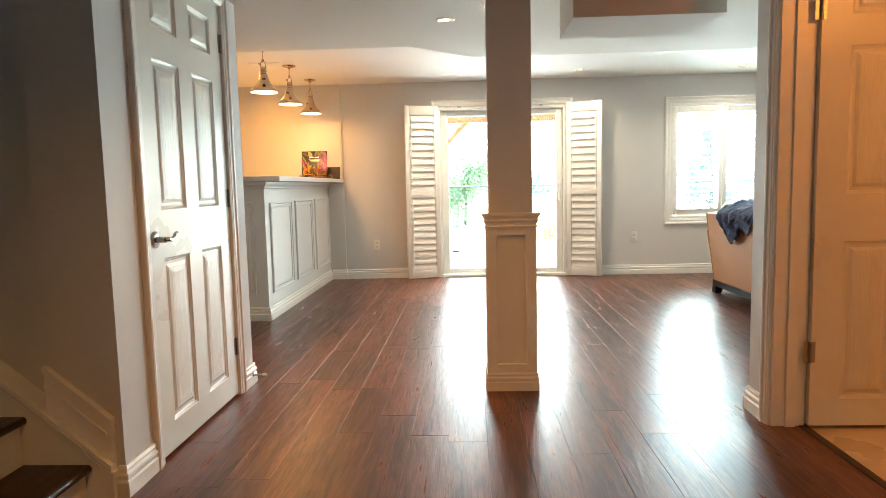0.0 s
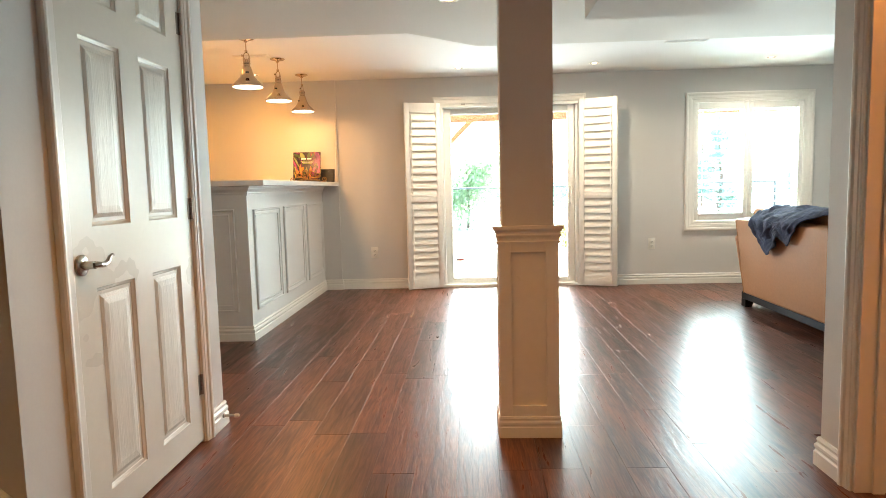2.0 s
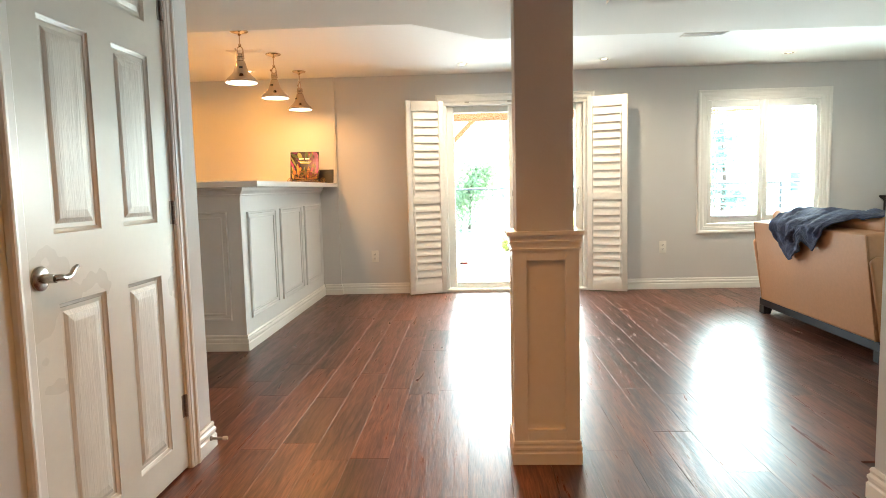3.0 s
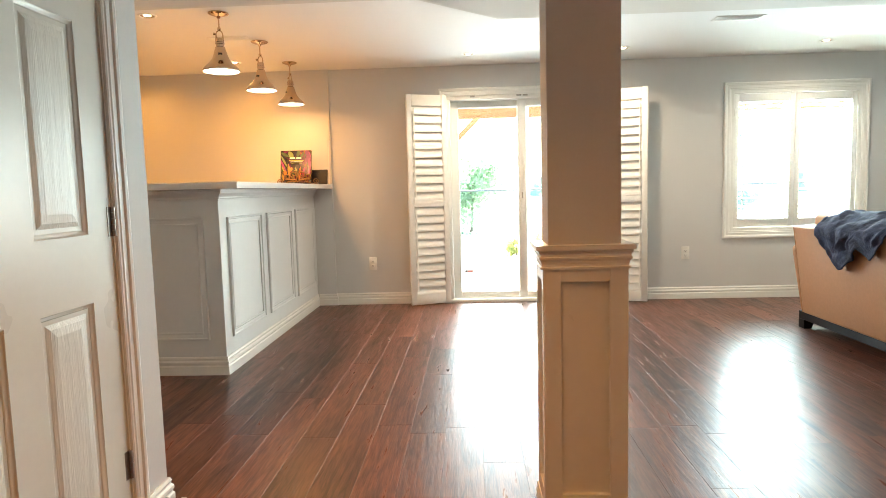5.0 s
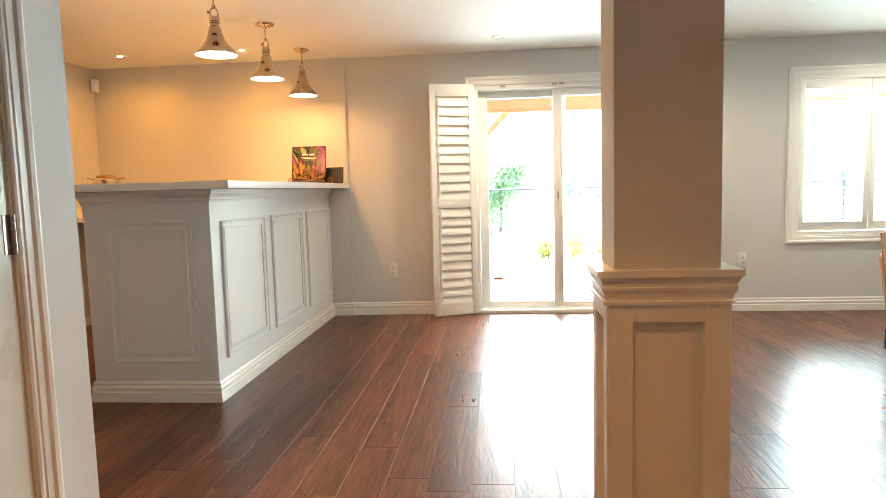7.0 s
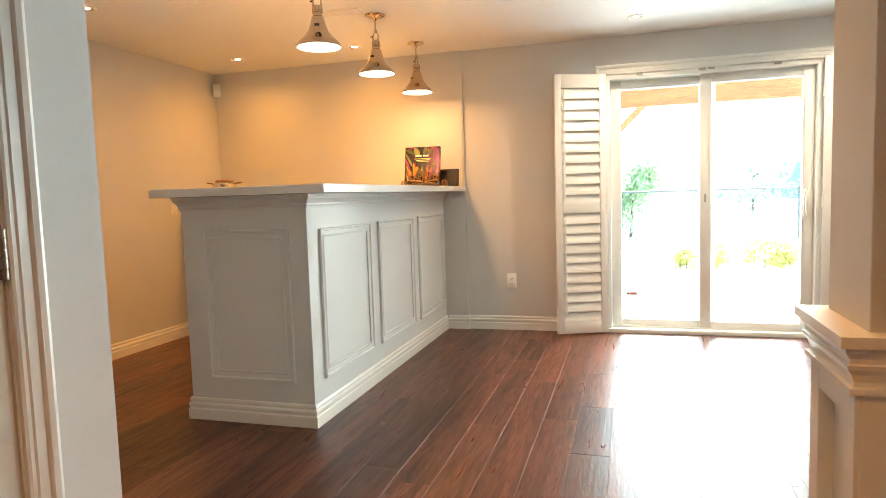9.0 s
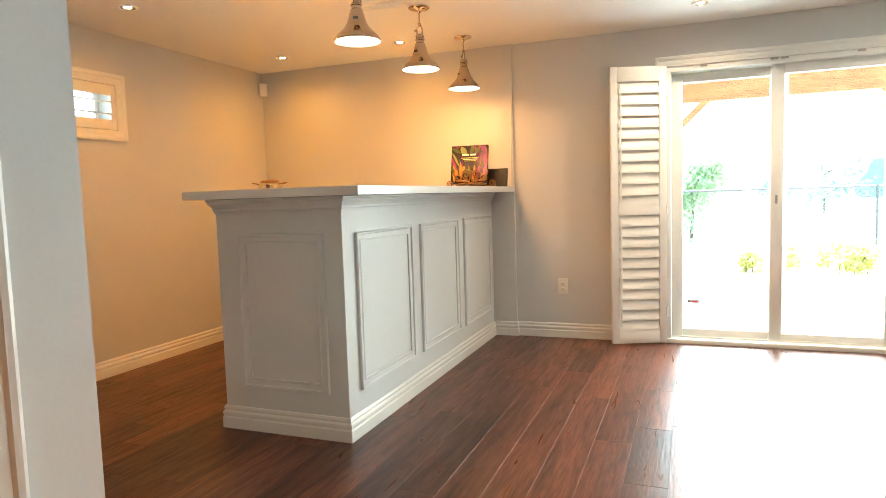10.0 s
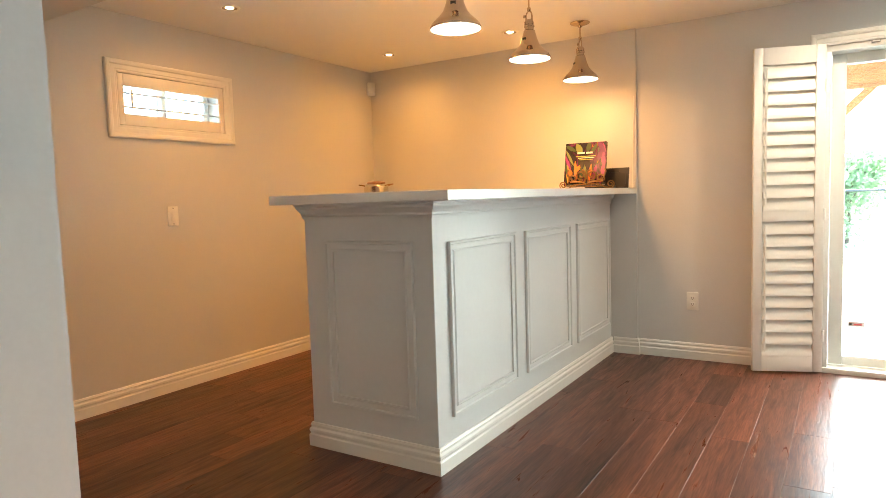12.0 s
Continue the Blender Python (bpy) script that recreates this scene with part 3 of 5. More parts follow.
side_door = six_panel_door("door_2", 0.76, 1.93, "white six-panel door standing wide open into the warm-lit side room")
side_door.matrix_basis = pose(XH + T + 0.003, 2.948, 0.012, 0, 0, 0)
for z in (0.315, 1.70):
    butt_hinge(side_door, z, -0.004, 0.0)

# door jambs and stops
bm = boxes((XC - 0.11, XC, CD0 - 0.001, CD0 + 0.004, 0, CDZ), (XC - 0.11, XC, CD1 - 0.004, CD1 + 0.001, 0, CDZ), (XC - 0.11, XC, CD0, CD1, CDZ - 0.004, CDZ + 0.001))
part("trim", bm, WHITE, kind="structure")
bm = boxes((XH, XH + T, RD1 - 0.012, RD1 + 0.001, 0, RDZ), (XH + 0.055, XH + 0.095, RD1 - 0.024, RD1 - 0.0121, 0, RDZ), (XH, XH + T, RD0 - 0.001, RD0 + 0.012, 0, RDZ), (XH, XH + T, RD0, RD1, RDZ - 0.012, RDZ + 0.001), bevel=0.001)
part("trim", bm, WHITE, kind="structure")

# spring door stop on the baseboard
ds = thing("door_stop", (XC + 0.017, 3.615, 0.055), "white-tipped spring door stop screwed to the baseboard", "door stop")
bm = bmesh.new()
lathe(bm, [(0, 0), (0.011, 0), (0.010, 0.006), (0.006, 0.009), (0.0055, 0.055), (0, 0.055)], 12, pose(0, 0, 0, 0, 90))
part("spring", bm, NICKEL, ds, smooth=True)
bm = bmesh.new()
lathe(bm, [(0, 0.053), (0.0085, 0.053), (0.009, 0.068), (0.006, 0.073), (0, 0.073)], 12, pose(0, 0, 0, 0, 90))
part("rubber_tip", bm, RUBBER, ds, "white rubber tip", smooth=True)

# ---- side room ----
part("floor_side_room", boxes((XH + 0.135, 3.3, 0.8, 3.05, -0.15, -0.006)), TILE, kind="structure")
bm = boxes((XH + 0.115, XH + 0.150, RD0, RD1 - 0.012, -0.009, 0.005), bevel=0.003)
part("threshold", bm, TREAD, kind="structure")

# ---- stairs ----
stair = thing("stairs", (-1.2, 1.7, 0), "dark-stained wooden stair treads with white risers", "stairs", kind="structure")
for k in range(4):
    x, z = -1.248 - 0.215 * k, 0.126 + 0.171 * k
    bm = boxes((x - 0.24 + 1.2, x + 0.025 + 1.2, 0.95 - 1.7, 2.338 - 1.7, z - 0.028, z))
    es = [e for e in bm.edges if all(v.co.x > x + 1.2 for v in e.verts) and abs(e.verts[0].co.y - e.verts[1].co.y) > 0.5]
    bmesh.ops.bevel(bm, geom=es, offset=0.012, segments=4, profile=0.5, affect="EDGES")
    part("tread", bm, TREAD, stair, smooth=True)
    part("riser", boxes((x - 0.02 + 1.2, x + 1.2, 0.95 - 1.7, 2.338 - 1.7, 0.0 if k == 0 else z - 0.171, z - 0.0282)), WHITE, stair, "white painted riser")
slope = 0.83


def sloped_board(name, x0, x1, za, depth, y0, y1):
    """A sloping board whose top edge passes za at x0 and climbs to the left."""
    bm = bmesh.new()
    top1 = za + (x0 - x1) * slope
    pts = [(x0, max(za - depth, 0.0)), (x0, za), (x1, top1), (x1, max(top1 - depth, 0.0))]
    a, b = [bm.verts.new((x + 1.2, y0 - 1.7, z)) for x, z in pts], [bm.verts.new((x + 1.2, y1 - 1.7, z)) for x, z in pts]
    bm.faces.new(a), bm.faces.new(b)
    for k in range(4):
        bm.faces.new((a[k], a[k - 1], b[k - 1], b[k]))
    return part(name, bm, WHITE, stair)


sloped_board("skirt_board", -1.156, -2.6, 0.105, 2.0, 2.342, 2.449)
sloped_board("skirt_cap", -1.150, -2.6, 0.124, 0.020, 2.330, 2.352)
sloped_board("skirt_cap", -1.152, -2.6, 0.098, 0.012, 2.335, 2.3419)
part("end_trim", boxes((-1.1559 + 1.2, -1.146 + 1.2, 2.334 - 1.7, 2.369 - 1.7, 0.0, 0.10), bevel=0.002), WHITE, stair)
sloped_board("upper_skirt", -1.152, -1.374, 0.270, 2.0, 2.352, 2.3699)
sloped_board("skirt_cap", -1.148, -1.374, 0.282, 0.020, 2.343, 2.3695)
sloped_board("skirt_cap", -1.170, -1.374, 0.236, 0.014, 2.346, 2.3519)

# ---- column ----
CX, CY = 0.287, 3.569
col = thing("column", (CX, CY, 0), "rectangular taupe post with a white panelled pedestal, cap moulding and base", "column", kind="structure")
col.matrix_basis = col.matrix_basis @ Matrix.Diagonal((1, 0.76, 1, 1))   # shallower than it is wide
part("shaft", boxes((-0.108, 0.108, -0.108, 0.108, 0.905, ZS - 0.001), bevel=0.002), PAINT, col, "taupe painted square shaft")
hb = 0.126
bm = boxes((-hb + 0.021, hb - 0.021, -hb + 0.021, hb - 0.021, 0.0, 0.86))
part("core", bm, WHITE, col, "recessed flat panels")
for q in range(4):
    m = pose(0, 0, 0, 0, 0, 90 * q)
    bm = bmesh.new()
    box(bm, -hb + 0.0065, -hb + 0.053, -hb, -hb + 0.0212, 0.0, 0.86, 0.0008, 1, m=m)
    box(bm, hb - 0.053, hb, -hb, -hb + 0.0065, 0.0, 0.86, 0.0008, 1, m=m)
    box(bm, hb - 0.053, hb - 0.0212, -hb + 0.0066, -hb + 0.0212, 0.0, 0.86, m=m)
    part("stile", bm, WHITE, col)
    bm = bmesh.new()
    box(bm, -hb + 0.0531, hb - 0.0531, -hb + 0.0006, -hb + 0.0212, 0.0, 0.138, 0.0008, 1, m=m)
    part("rail", bm, WHITE, col)
    bm = bmesh.new()
    box(bm, -hb + 0.0531, hb - 0.0531, -hb + 0.0006, -hb + 0.0212, 0.798, 0.86, 0.0008, 1, m=m)
    part("rail", bm, WHITE, col)


def collar(name, prof, size, parent, material):
    bm = bmesh.new()
    moulding(bm, rect(-size, size, -size, size), prof, lambda u, v, h: (u, v, h))
    return part(name, bm, material, parent)


collar("base_moulding", [(o * 0.55, h * 0.85) for o, h in BASE], hb, col, WHITE)
collar("cap_moulding", [(-0.02, 0.836), (0.007, 0.836), (0.007, 0.843), (0.002, 0.845), (0.002, 0.851), (0.005, 0.860), (0.010, 0.867), (0.011, 0.872), (0.007, 0.874), (0.008, 0.880), (0.013, 0.888), (0.014, 0.893), (0.020, 0.894), (0.020, 0.908), (-0.03, 0.909)], hb, col, WHITE)
collar("crown_moulding", [(0.0, 1.945), (0.005, 1.945), (0.006, 1.955), (0.016, 1.968), (0.020, 1.985), (0.030, 1.992), (0.030, ZS - 0.001), (0.0, ZS - 0.001)], 0.107, col, WHITE)

# ---- bar ----
BX0, BX1, BY0, BY1 = -2.235, -1.545, 5.29, W - 0.032
bar = thing("bar_counter", ((BX0 + BX1) / 2, (BY0 + BY1) / 2, 0), "grey painted home bar base with raised picture-frame panels", "bar counter")
bcx, bcy = (BX0 + BX1) / 2, (BY0 + BY1) / 2
part("body", loc(boxes((BX0, BX1, BY0, BY1, 0.0, 1.116), bevel=0.002), -bcx, -bcy), BARPAINT, bar)
PANEL = [(-0.048, 0.0), (-0.0475, 0.007), (-0.041, 0.0085), (-0.035, 0.004), (-0.015, 0.006), (-0.011, 0.0135), (-0.003, 0.0145), (0.0, 0.010), (0.0, 0.0)]
for y0, y1 in ((5.40, 6.03), (6.146, 6.786), (6.892, 7.535)):
    bm = bmesh.new()
    moulding(bm, rect(y0, y1, 0.208, 0.948), PANEL, lambda u, v, h: (BX1 + h, u, v))
    part("panel_moulding", loc(bm, -bcx, -bcy), BARPAINT, bar, smooth=True)
bm = bmesh.new()
moulding(bm, rect(-2.115, -1.640, 0.214, 0.955), PANEL, lambda u, v, h: (u, BY0 - h, v))
part("panel_moulding", loc(bm, -bcx, -bcy), BARPAINT, bar, smooth=True)
run = [(BX0, BY1), (BX0, BY0), (BX1, BY0), (BX1, BY1)]
bm = bmesh.new()
moulding(bm, run, BASE, lambda u, v, h: (u, v, h), closed=False)
part("baseboard", loc(bm, -bcx, -bcy), WHITE, bar, "white baseboard")
bm = bmesh.new()
moulding(bm, run, [(0, 1.050), (0.005, 1.050), (0.006, 1.060), (0.010, 1.066), (0.010, 1.074), (0.016, 1.084), (0.026, 1.096), (0.028, 1.106), (0.032, 1.108), (0.032, 1.117), (0, 1.117)], lambda u, v, h: (u, v, h), closed=False)
part("crown_moulding", loc(bm, -bcx, -bcy), BARPAINT, bar)
ct = boxes((-2.275, -1.362, 5.12, W - 0.031, 1.118, 1.158), bevel=0.003)
top = part("countertop", ct, QUARTZ)
tagged(top, "off-white stone slab worktop lying on the bar", "countertop")


# ---- pendants ----
def pendant():
    ob = thing("pendant_lamp", (0, 0, 0), "polished nickel bell-shaped pendant lamp hanging over the bar, lit", "pendant lamp", "pendants over the bar")
    bm = bmesh.new()
    lathe(bm, [(0, 0.0), (0.062, 0.0), (0.064, -0.004), (0.058, -0.010), (0.040, -0.016), (0.016, -0.022), (0.007, -0.034), (0, -0.034)], 28)
    part("canopy", bm, CHROME, ob, smooth=True)
    bm = bmesh.new()
    tube(bm, [(0, 0, -0.03), (0, 0, -0.095)], 0.0045, 8)
    lathe(bm, [(0, -0.090), (0.010, -0.090), (0.011, -0.102), (0.006, -0.108), (0, -0.108)], 12)
    part("stem", bm, CHROME, ob, smooth=True)
    bm = bmesh.new()
    tube(bm, [(0.020 * math.sin(a), 0, -0.135 - 0.028 * math.cos(a)) for a in [2 * math.pi * k / 16 for k in range(17)]], 0.004, 8)
    tube(bm, [(0.021, 0, -0.135), (0.022, 0, -0.175)], 0.004, 8)
    tube(bm, [(-0.021, 0, -0.135), (-0.022, 0, -0.175)], 0.004, 8)
    lathe(bm, [(0, -0.006), (0.008, -0.006), (0.008, 0.006), (0, 0.006)], 10, pose(-0.03, 0, -0.13, 0, 90))
    part("yoke", bm, CHROME, ob, smooth=True)
    bm = bmesh.new()
    lathe(bm, [(0.0, -0.155), (0.021, -0.155), (0.024, -0.163), (0.024, -0.180), (0.028, -0.184), (0.028, -0.190), (0.025, -0.193), (0.025, -0.207), (0.031, -0.212), (0.031, -0.218)], 24)
    for k in range(6):
        box(bm, 0.0238, 0.0262, -0.004, 0.004, -0.179, -0.164, m=pose(0, 0, 0, 0, 0, 60 * k))
    part("socket_cap", bm, CHROME, ob, smooth=True)
    bm = bmesh.new()
    outer = [(0.031, -0.216), (0.036, -0.232), (0.042, -0.255), (0.054, -0.285), (0.072, -0.308), (0.092, -0.326), (0.106, -0.341), (0.111, -0.352), (0.113, -0.354), (0.113, -0.362), (0.110, -0.362)]
    lathe(bm, outer + [(0.108, -0.354), (0.103, -0.343), (0.090, -0.330), (0.070, -0.312), (0.052, -0.289), (0.040, -0.258), (0.033, -0.234)], 40)
    shade = part("shade", bm, CHROME, ob, "polished nickel bell shade", smooth=True)
    bm = bmesh.new()
    box(bm, -0.012, 0.012, -0.0455, -0.043, -0.268, -0.252, 0.001)
    part("badge", bm, BLACK, shade, "small dark badge")
    bm = bmesh.new()
    lathe(bm, [(0, -0.352), (0.1065, -0.352), (0.1085, -0.3612), (0.09, -0.3630), (0, -0.3635)], 32)
    part("diffuser", bm, LITP, ob, "glowing frosted glass diffuser", smooth=True)
    return ob


PEND = [(-1.612, 5.635), (-1.612, 6.415), (-1.612, 7.205)]
first = pendant()
first.matrix_basis = pose(*PEND[0], ZC - 0.001, 0, 0, 20)
for k, p in enumerate(PEND[1:]):
    copy_thing(first, pose(*p, ZC - 0.001, 0, 0, -15 - 30 * k))
for x, y in PEND:
    la = bpy.data.lights.new("pendant_bulb", "AREA")
    la.shape, la.size, la.energy, la.color = "DISK", 0.19, PEND_W, WARM
    new("pendant_bulb", la).matrix_world = pose(x, y, ZC - 0.366)


# ---- recessed lights ----
def downlight():
    ob = thing("recessed_light", (0, 0, 0), "small round recessed ceiling light with a white ring, lit", "ceiling light", "recessed lights")
    bm = bmesh.new()
    lathe(bm, [(0.042, 0.0), (0.042, -0.004), (0.047, -0.006), (0.054, -0.004), (0.058, 0.0)], 28)
    part("ring", bm, WHITE, ob, smooth=True)
    bm = bmesh.new()
    lathe(bm, [(0.0235, -0.0012), (0.0415, -0.0035)], 24)
    part("baffle", bm, BAFFLE, ob, "darker reflector ring", smooth=True)
    bm = bmesh.new()
    lathe(bm, [(0, -0.001), (0.023, -0.001), (0.022, -0.003), (0.016, -0.0045), (0, -0.005)], 20)
    part("lens", bm, LIT, ob, "glowing lens", smooth=True)
    return ob


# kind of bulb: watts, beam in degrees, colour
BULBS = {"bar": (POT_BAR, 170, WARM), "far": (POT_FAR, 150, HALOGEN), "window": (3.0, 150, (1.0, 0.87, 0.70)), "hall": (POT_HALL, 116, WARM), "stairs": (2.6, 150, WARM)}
# the last one, by the stairs, is an unseen light added to brighten them
POTS = [(-2.065, 5.63, ZC, "bar"), (-3.08, 5.65, ZC, "bar"), (-3.09, 7.14, ZC, "bar"), (-2.072, 7.13, ZC, "bar"), (-0.048, 7.112, ZC, "far"), (1.249, 7.10, ZC, "far"),
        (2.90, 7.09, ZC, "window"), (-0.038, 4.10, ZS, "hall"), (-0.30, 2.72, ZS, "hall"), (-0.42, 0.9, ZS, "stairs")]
d0 = None
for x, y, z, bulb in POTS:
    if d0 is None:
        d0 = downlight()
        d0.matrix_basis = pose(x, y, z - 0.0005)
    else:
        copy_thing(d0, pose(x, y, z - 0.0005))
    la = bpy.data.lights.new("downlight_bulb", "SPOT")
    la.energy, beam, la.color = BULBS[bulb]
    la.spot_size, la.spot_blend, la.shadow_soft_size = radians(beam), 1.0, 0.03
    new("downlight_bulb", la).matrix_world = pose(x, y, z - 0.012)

la = bpy.data.lights.new("side_room_bulb", "POINT")
la.energy, la.color, la.shadow_soft_size = SIDE_W, (1.0, 0.32, 0.055), 0.08
new("side_room_bulb", la).matrix_world = pose(2.1, 1.8, 2.0)
lampo = thing("ceiling_lamp", (2.1, 1.8, ZC), "round frosted flush ceiling lamp, lit", "ceiling light")
bm = bmesh.new()
lathe(bm, [(0, -0.0), (0.13, -0.0), (0.13, -0.02), (0.10, -0.06), (0.0, -0.08)], 24)
part("shade", bm, glow("frosted_warm", (1.0, 0.55, 0.22), 0.4), lampo, smooth=True)


# ---- ceiling vents ----
def vent(x, y, rz, w=0.34, d=0.13):
    ob = thing("ceiling_vent", (x, y, ZC), "white slatted air vent set in the ceiling", "vent", "ceiling vents", rz=rz)
    bm = bmesh.new()
    moulding(bm, rect(-w / 2 + 0.02, w / 2 - 0.02, -d / 2 + 0.02, d / 2 - 0.02), [(0, 0.001), (0, 0.006), (0.012, 0.008), (0.02, 0.001)], lambda u, v, h: (u, v, -h))
    part("frame", bm, WHITE, ob)
    # flat sheet whose toned-down white stands for the shade inside the vent
    part("backing", boxes((-w / 2 + 0.018, w / 2 - 0.018, -d / 2 + 0.018, d / 2 - 0.018, -0.002, -0.0005)), DUCT, ob, "flat backing sheet toned like a shaded opening")
    n = 14
    first_slat = None
    for k in range(n):
        px_ = -w / 2 + 0.03 + (w - 0.06) * k / (n - 1)
        if first_slat is None:
            bm = boxes((-0.0012, 0.0012, -d / 2 + 0.02, d / 2 - 0.02, -0.006, 0.006))
            bmesh.ops.rotate(bm, matrix=Euler((0, radians(50), 0)).to_matrix(), verts=bm.verts[:])
            first_slat = part("slat", bm, WHITE, ob)
            s = first_slat
        else:
            s = new("slat", first_slat.data)
            s.parent = ob
        s.location = (px_, 0, -0.006)


vent(1.84, 6.24, 0)
vent(-1.79, 6.28, 0, 0.30, 0.12)


# ---- wall plates ----
def outlet(m):
    ob = thing("wall_outlet", (0, 0, 0), "ivory duplex electrical outlet with cover plate on the wall", "outlet", "outlets")
    part("cover_plate", boxes((-0.037, 0.037, -0.006, 0.0, -0.06, 0.06), bevel=0.003), PLATE, ob, smooth=True)
    for z in (-0.021, 0.021):
        bm = bmesh.new()
        box(bm, -0.017, 0.017, -0.008, -0.0055, z - 0.014, z + 0.014, 0.002)
        rcp = part("receptacle", bm, PLATE, ob, smooth=True)
        for dx in (-0.0065, 0.0065):
            part("slot", boxes((dx - 0.0016, dx + 0.0016, -0.0086, -0.0078, z - 0.003, z + 0.007)), SLOT, rcp)
        part("slot", boxes((-0.003, 0.003, -0.0086, -0.0078, z - 0.010, z - 0.006)), SLOT, rcp)
    ob.matrix_basis = m
    return ob


o1 = outlet(pose(-1.004, W, 0.392))
copy_thing(o1, pose(1.942, W, 0.432))
sw1 = thing("light_switch", (XL, 6.941, 1.061), "ivory wall plate with a rocker switch on the wall", "light switch", rz=90)
part("cover_plate", boxes((-0.036, 0.036, -0.006, 0, -0.059, 0.059), bevel=0.003), PLATE, sw1, smooth=True)
part("rocker", boxes((-0.0165, 0.0165, -0.009, -0.005, -0.033, 0.033), bevel=0.002), PLATE, sw1, smooth=True)
for z in (-0.048, 0.048):
    part("screw", boxes((-0.003, 0.003, -0.0068, -0.0055, z - 0.003, z + 0.003)), SLOT, sw1)
copy_thing(sw1, pose(XL, 5.594, 1.07, 0, 0, 90))
sn = thing("motion_sensor", (XL + 0.035, W - 0.062, 2.075), "small white alarm sensor mounted in the wall corner", "sensor", rz=45)
part("housing", boxes((-0.033, 0.033, -0.022, 0.022, -0.055, 0.055), bevel=0.008), PLATE, sn, smooth=True)
part("window", boxes((-0.022, 0.022, -0.024, -0.021, -0.035, 0.005), bevel=0.001), WHITE, sn, "milky lens")


# ---- things on the bar ----
def cover_colour(name, a, b, c, d):
    """A printed cover of blurred coloured shapes."""
    ma = bpy.data.materials.new(name)
    ma.use_nodes = True
    nt = ma.node_tree
    bs = nt.nodes["Principled BSDF"]
    tc, n = nt.nodes.new("ShaderNodeTexCoord"), nt.nodes.new("ShaderNodeTexNoise")
    mp = nt.nodes.new("ShaderNodeMapping")
    mp.inputs["Scale"].default_value = (2.2, 1, 0.9)
    mp.inputs["Rotation"].default_value = (0, 0.7, 0)
    n.inputs["Scale"].default_value, n.inputs["Detail"].default_value, n.inputs["Distortion"].default_value = 7.0, 2, 1.6
    r = nt.nodes.new("ShaderNodeValToRGB")
    r.color_ramp.elements[0].position, r.color_ramp.elements[0].color = 0.48, (*a, 1)
    r.color_ramp.elements[1].position, r.color_ramp.elements[1].color = 0.80, (*d, 1)
    for p_, c_ in ((0.58, b), (0.66, c)):
        e = r.color_ramp.elements.new(p_)
        e.color = (*c_, 1)
    nt.links.new(tc.outputs["Object"], mp.inputs["Vector"])
    nt.links.new(mp.outputs[0], n.inputs["Vector"])
    nt.links.new(n.outputs[0], r.inputs[0])
    nt.links.new(r.outputs[0], bs.inputs["Base Color"])
    bs.inputs["Roughness"].default_value = 0.25
    return ma


COVER = cover_colour("cookbook_print", (0.012, 0.006, 0.02), (0.16, 0.02, 0.10), (0.03, 0.05, 0.015), (0.75, 0.16, 0.04))
PAGES = material("paper", (0.75, 0.70, 0.60), 0.8)
book = thing("cookbook", (-1.62, 7.27, 1.182), "glossy dark cookbook with a colourful vegetable cover on a stand", "book", rz=4)
lean = pose(0, 0, 0, -14)
bm = bmesh.new()
box(bm, -0.138, 0.138, -0.012, -0.009, 0, 0.292, m=lean)
box(bm, -0.138, 0.138, 0.009, 0.012, 0, 0.292, m=lean)
box(bm, -0.138, -0.135, -0.009, 0.009, 0, 0.292, m=lean)
part("cover", bm, COVER, book)
part("pages", (lambda b: (box(b, -0.133, 0.133, -0.0088, 0.0088, 0.003, 0.288, m=lean), b)[1])(bmesh.new()), PAGES, book)
INK = material("white_ink", (0.8, 0.78, 0.72), 0.4)
INKY = material("green_ink", (0.45, 0.50, 0.12), 0.4)
for x0, x1, z, h, ma in ((-0.055, -0.006, 0.214, 0.013, INK), (0.004, 0.048, 0.214, 0.012, INK), (-0.062, 0.070, 0.194, 0.005, INKY), (-0.048, 0.060, 0.183, 0.005, INK), (-0.040, 0.050, 0.172, 0.004, INKY)):
    bm = bmesh.new()
    box(bm, x0, x1, -0.0158, -0.0148, z, z + h, m=lean)
    part("title_bar", bm, ma, book)
CAR = material("carrot_print", (0.85, 0.22, 0.03), 0.3)
MAG = material("magenta_print", (0.30, 0.025, 0.17), 0.3)
LEAFP = material("leaf_print", (0.04, 0.075, 0.02), 0.3)
PUR = material("purple_print", (0.13, 0.015, 0.11), 0.3)
YEL = material("yellow_print", (0.60, 0.33, 0.04), 0.3)
GRN = material("pale_leaf_print", (0.20, 0.24, 0.07), 0.3)


def printed(ma, x, z, a, ln, w_, layer):
    """A tapering printed shape on the front cover."""
    q = [(0, -0.5), (0.55, -0.36), (1, -0.05), (0.8, 0.25), (0.3, 0.42), (0, 0.5), (-0.3, 0.42), (-0.8, 0.25), (-1, -0.05), (-0.55, -0.36)]
    ca, sa = math.cos(radians(a)), math.sin(radians(a))
    bm = bmesh.new()
    va = [bm.verts.new(lean @ Vector((max(-0.136, min(0.136, x + u * w_ * ca - v * ln * sa)), -0.0121 - 0.00012 * layer, max(0.004, min(0.288, z + u * w_ * sa + v * ln * ca))))) for u, v in q]
    bm.faces.new(va)
    part("printed_shape", bm, ma, book)


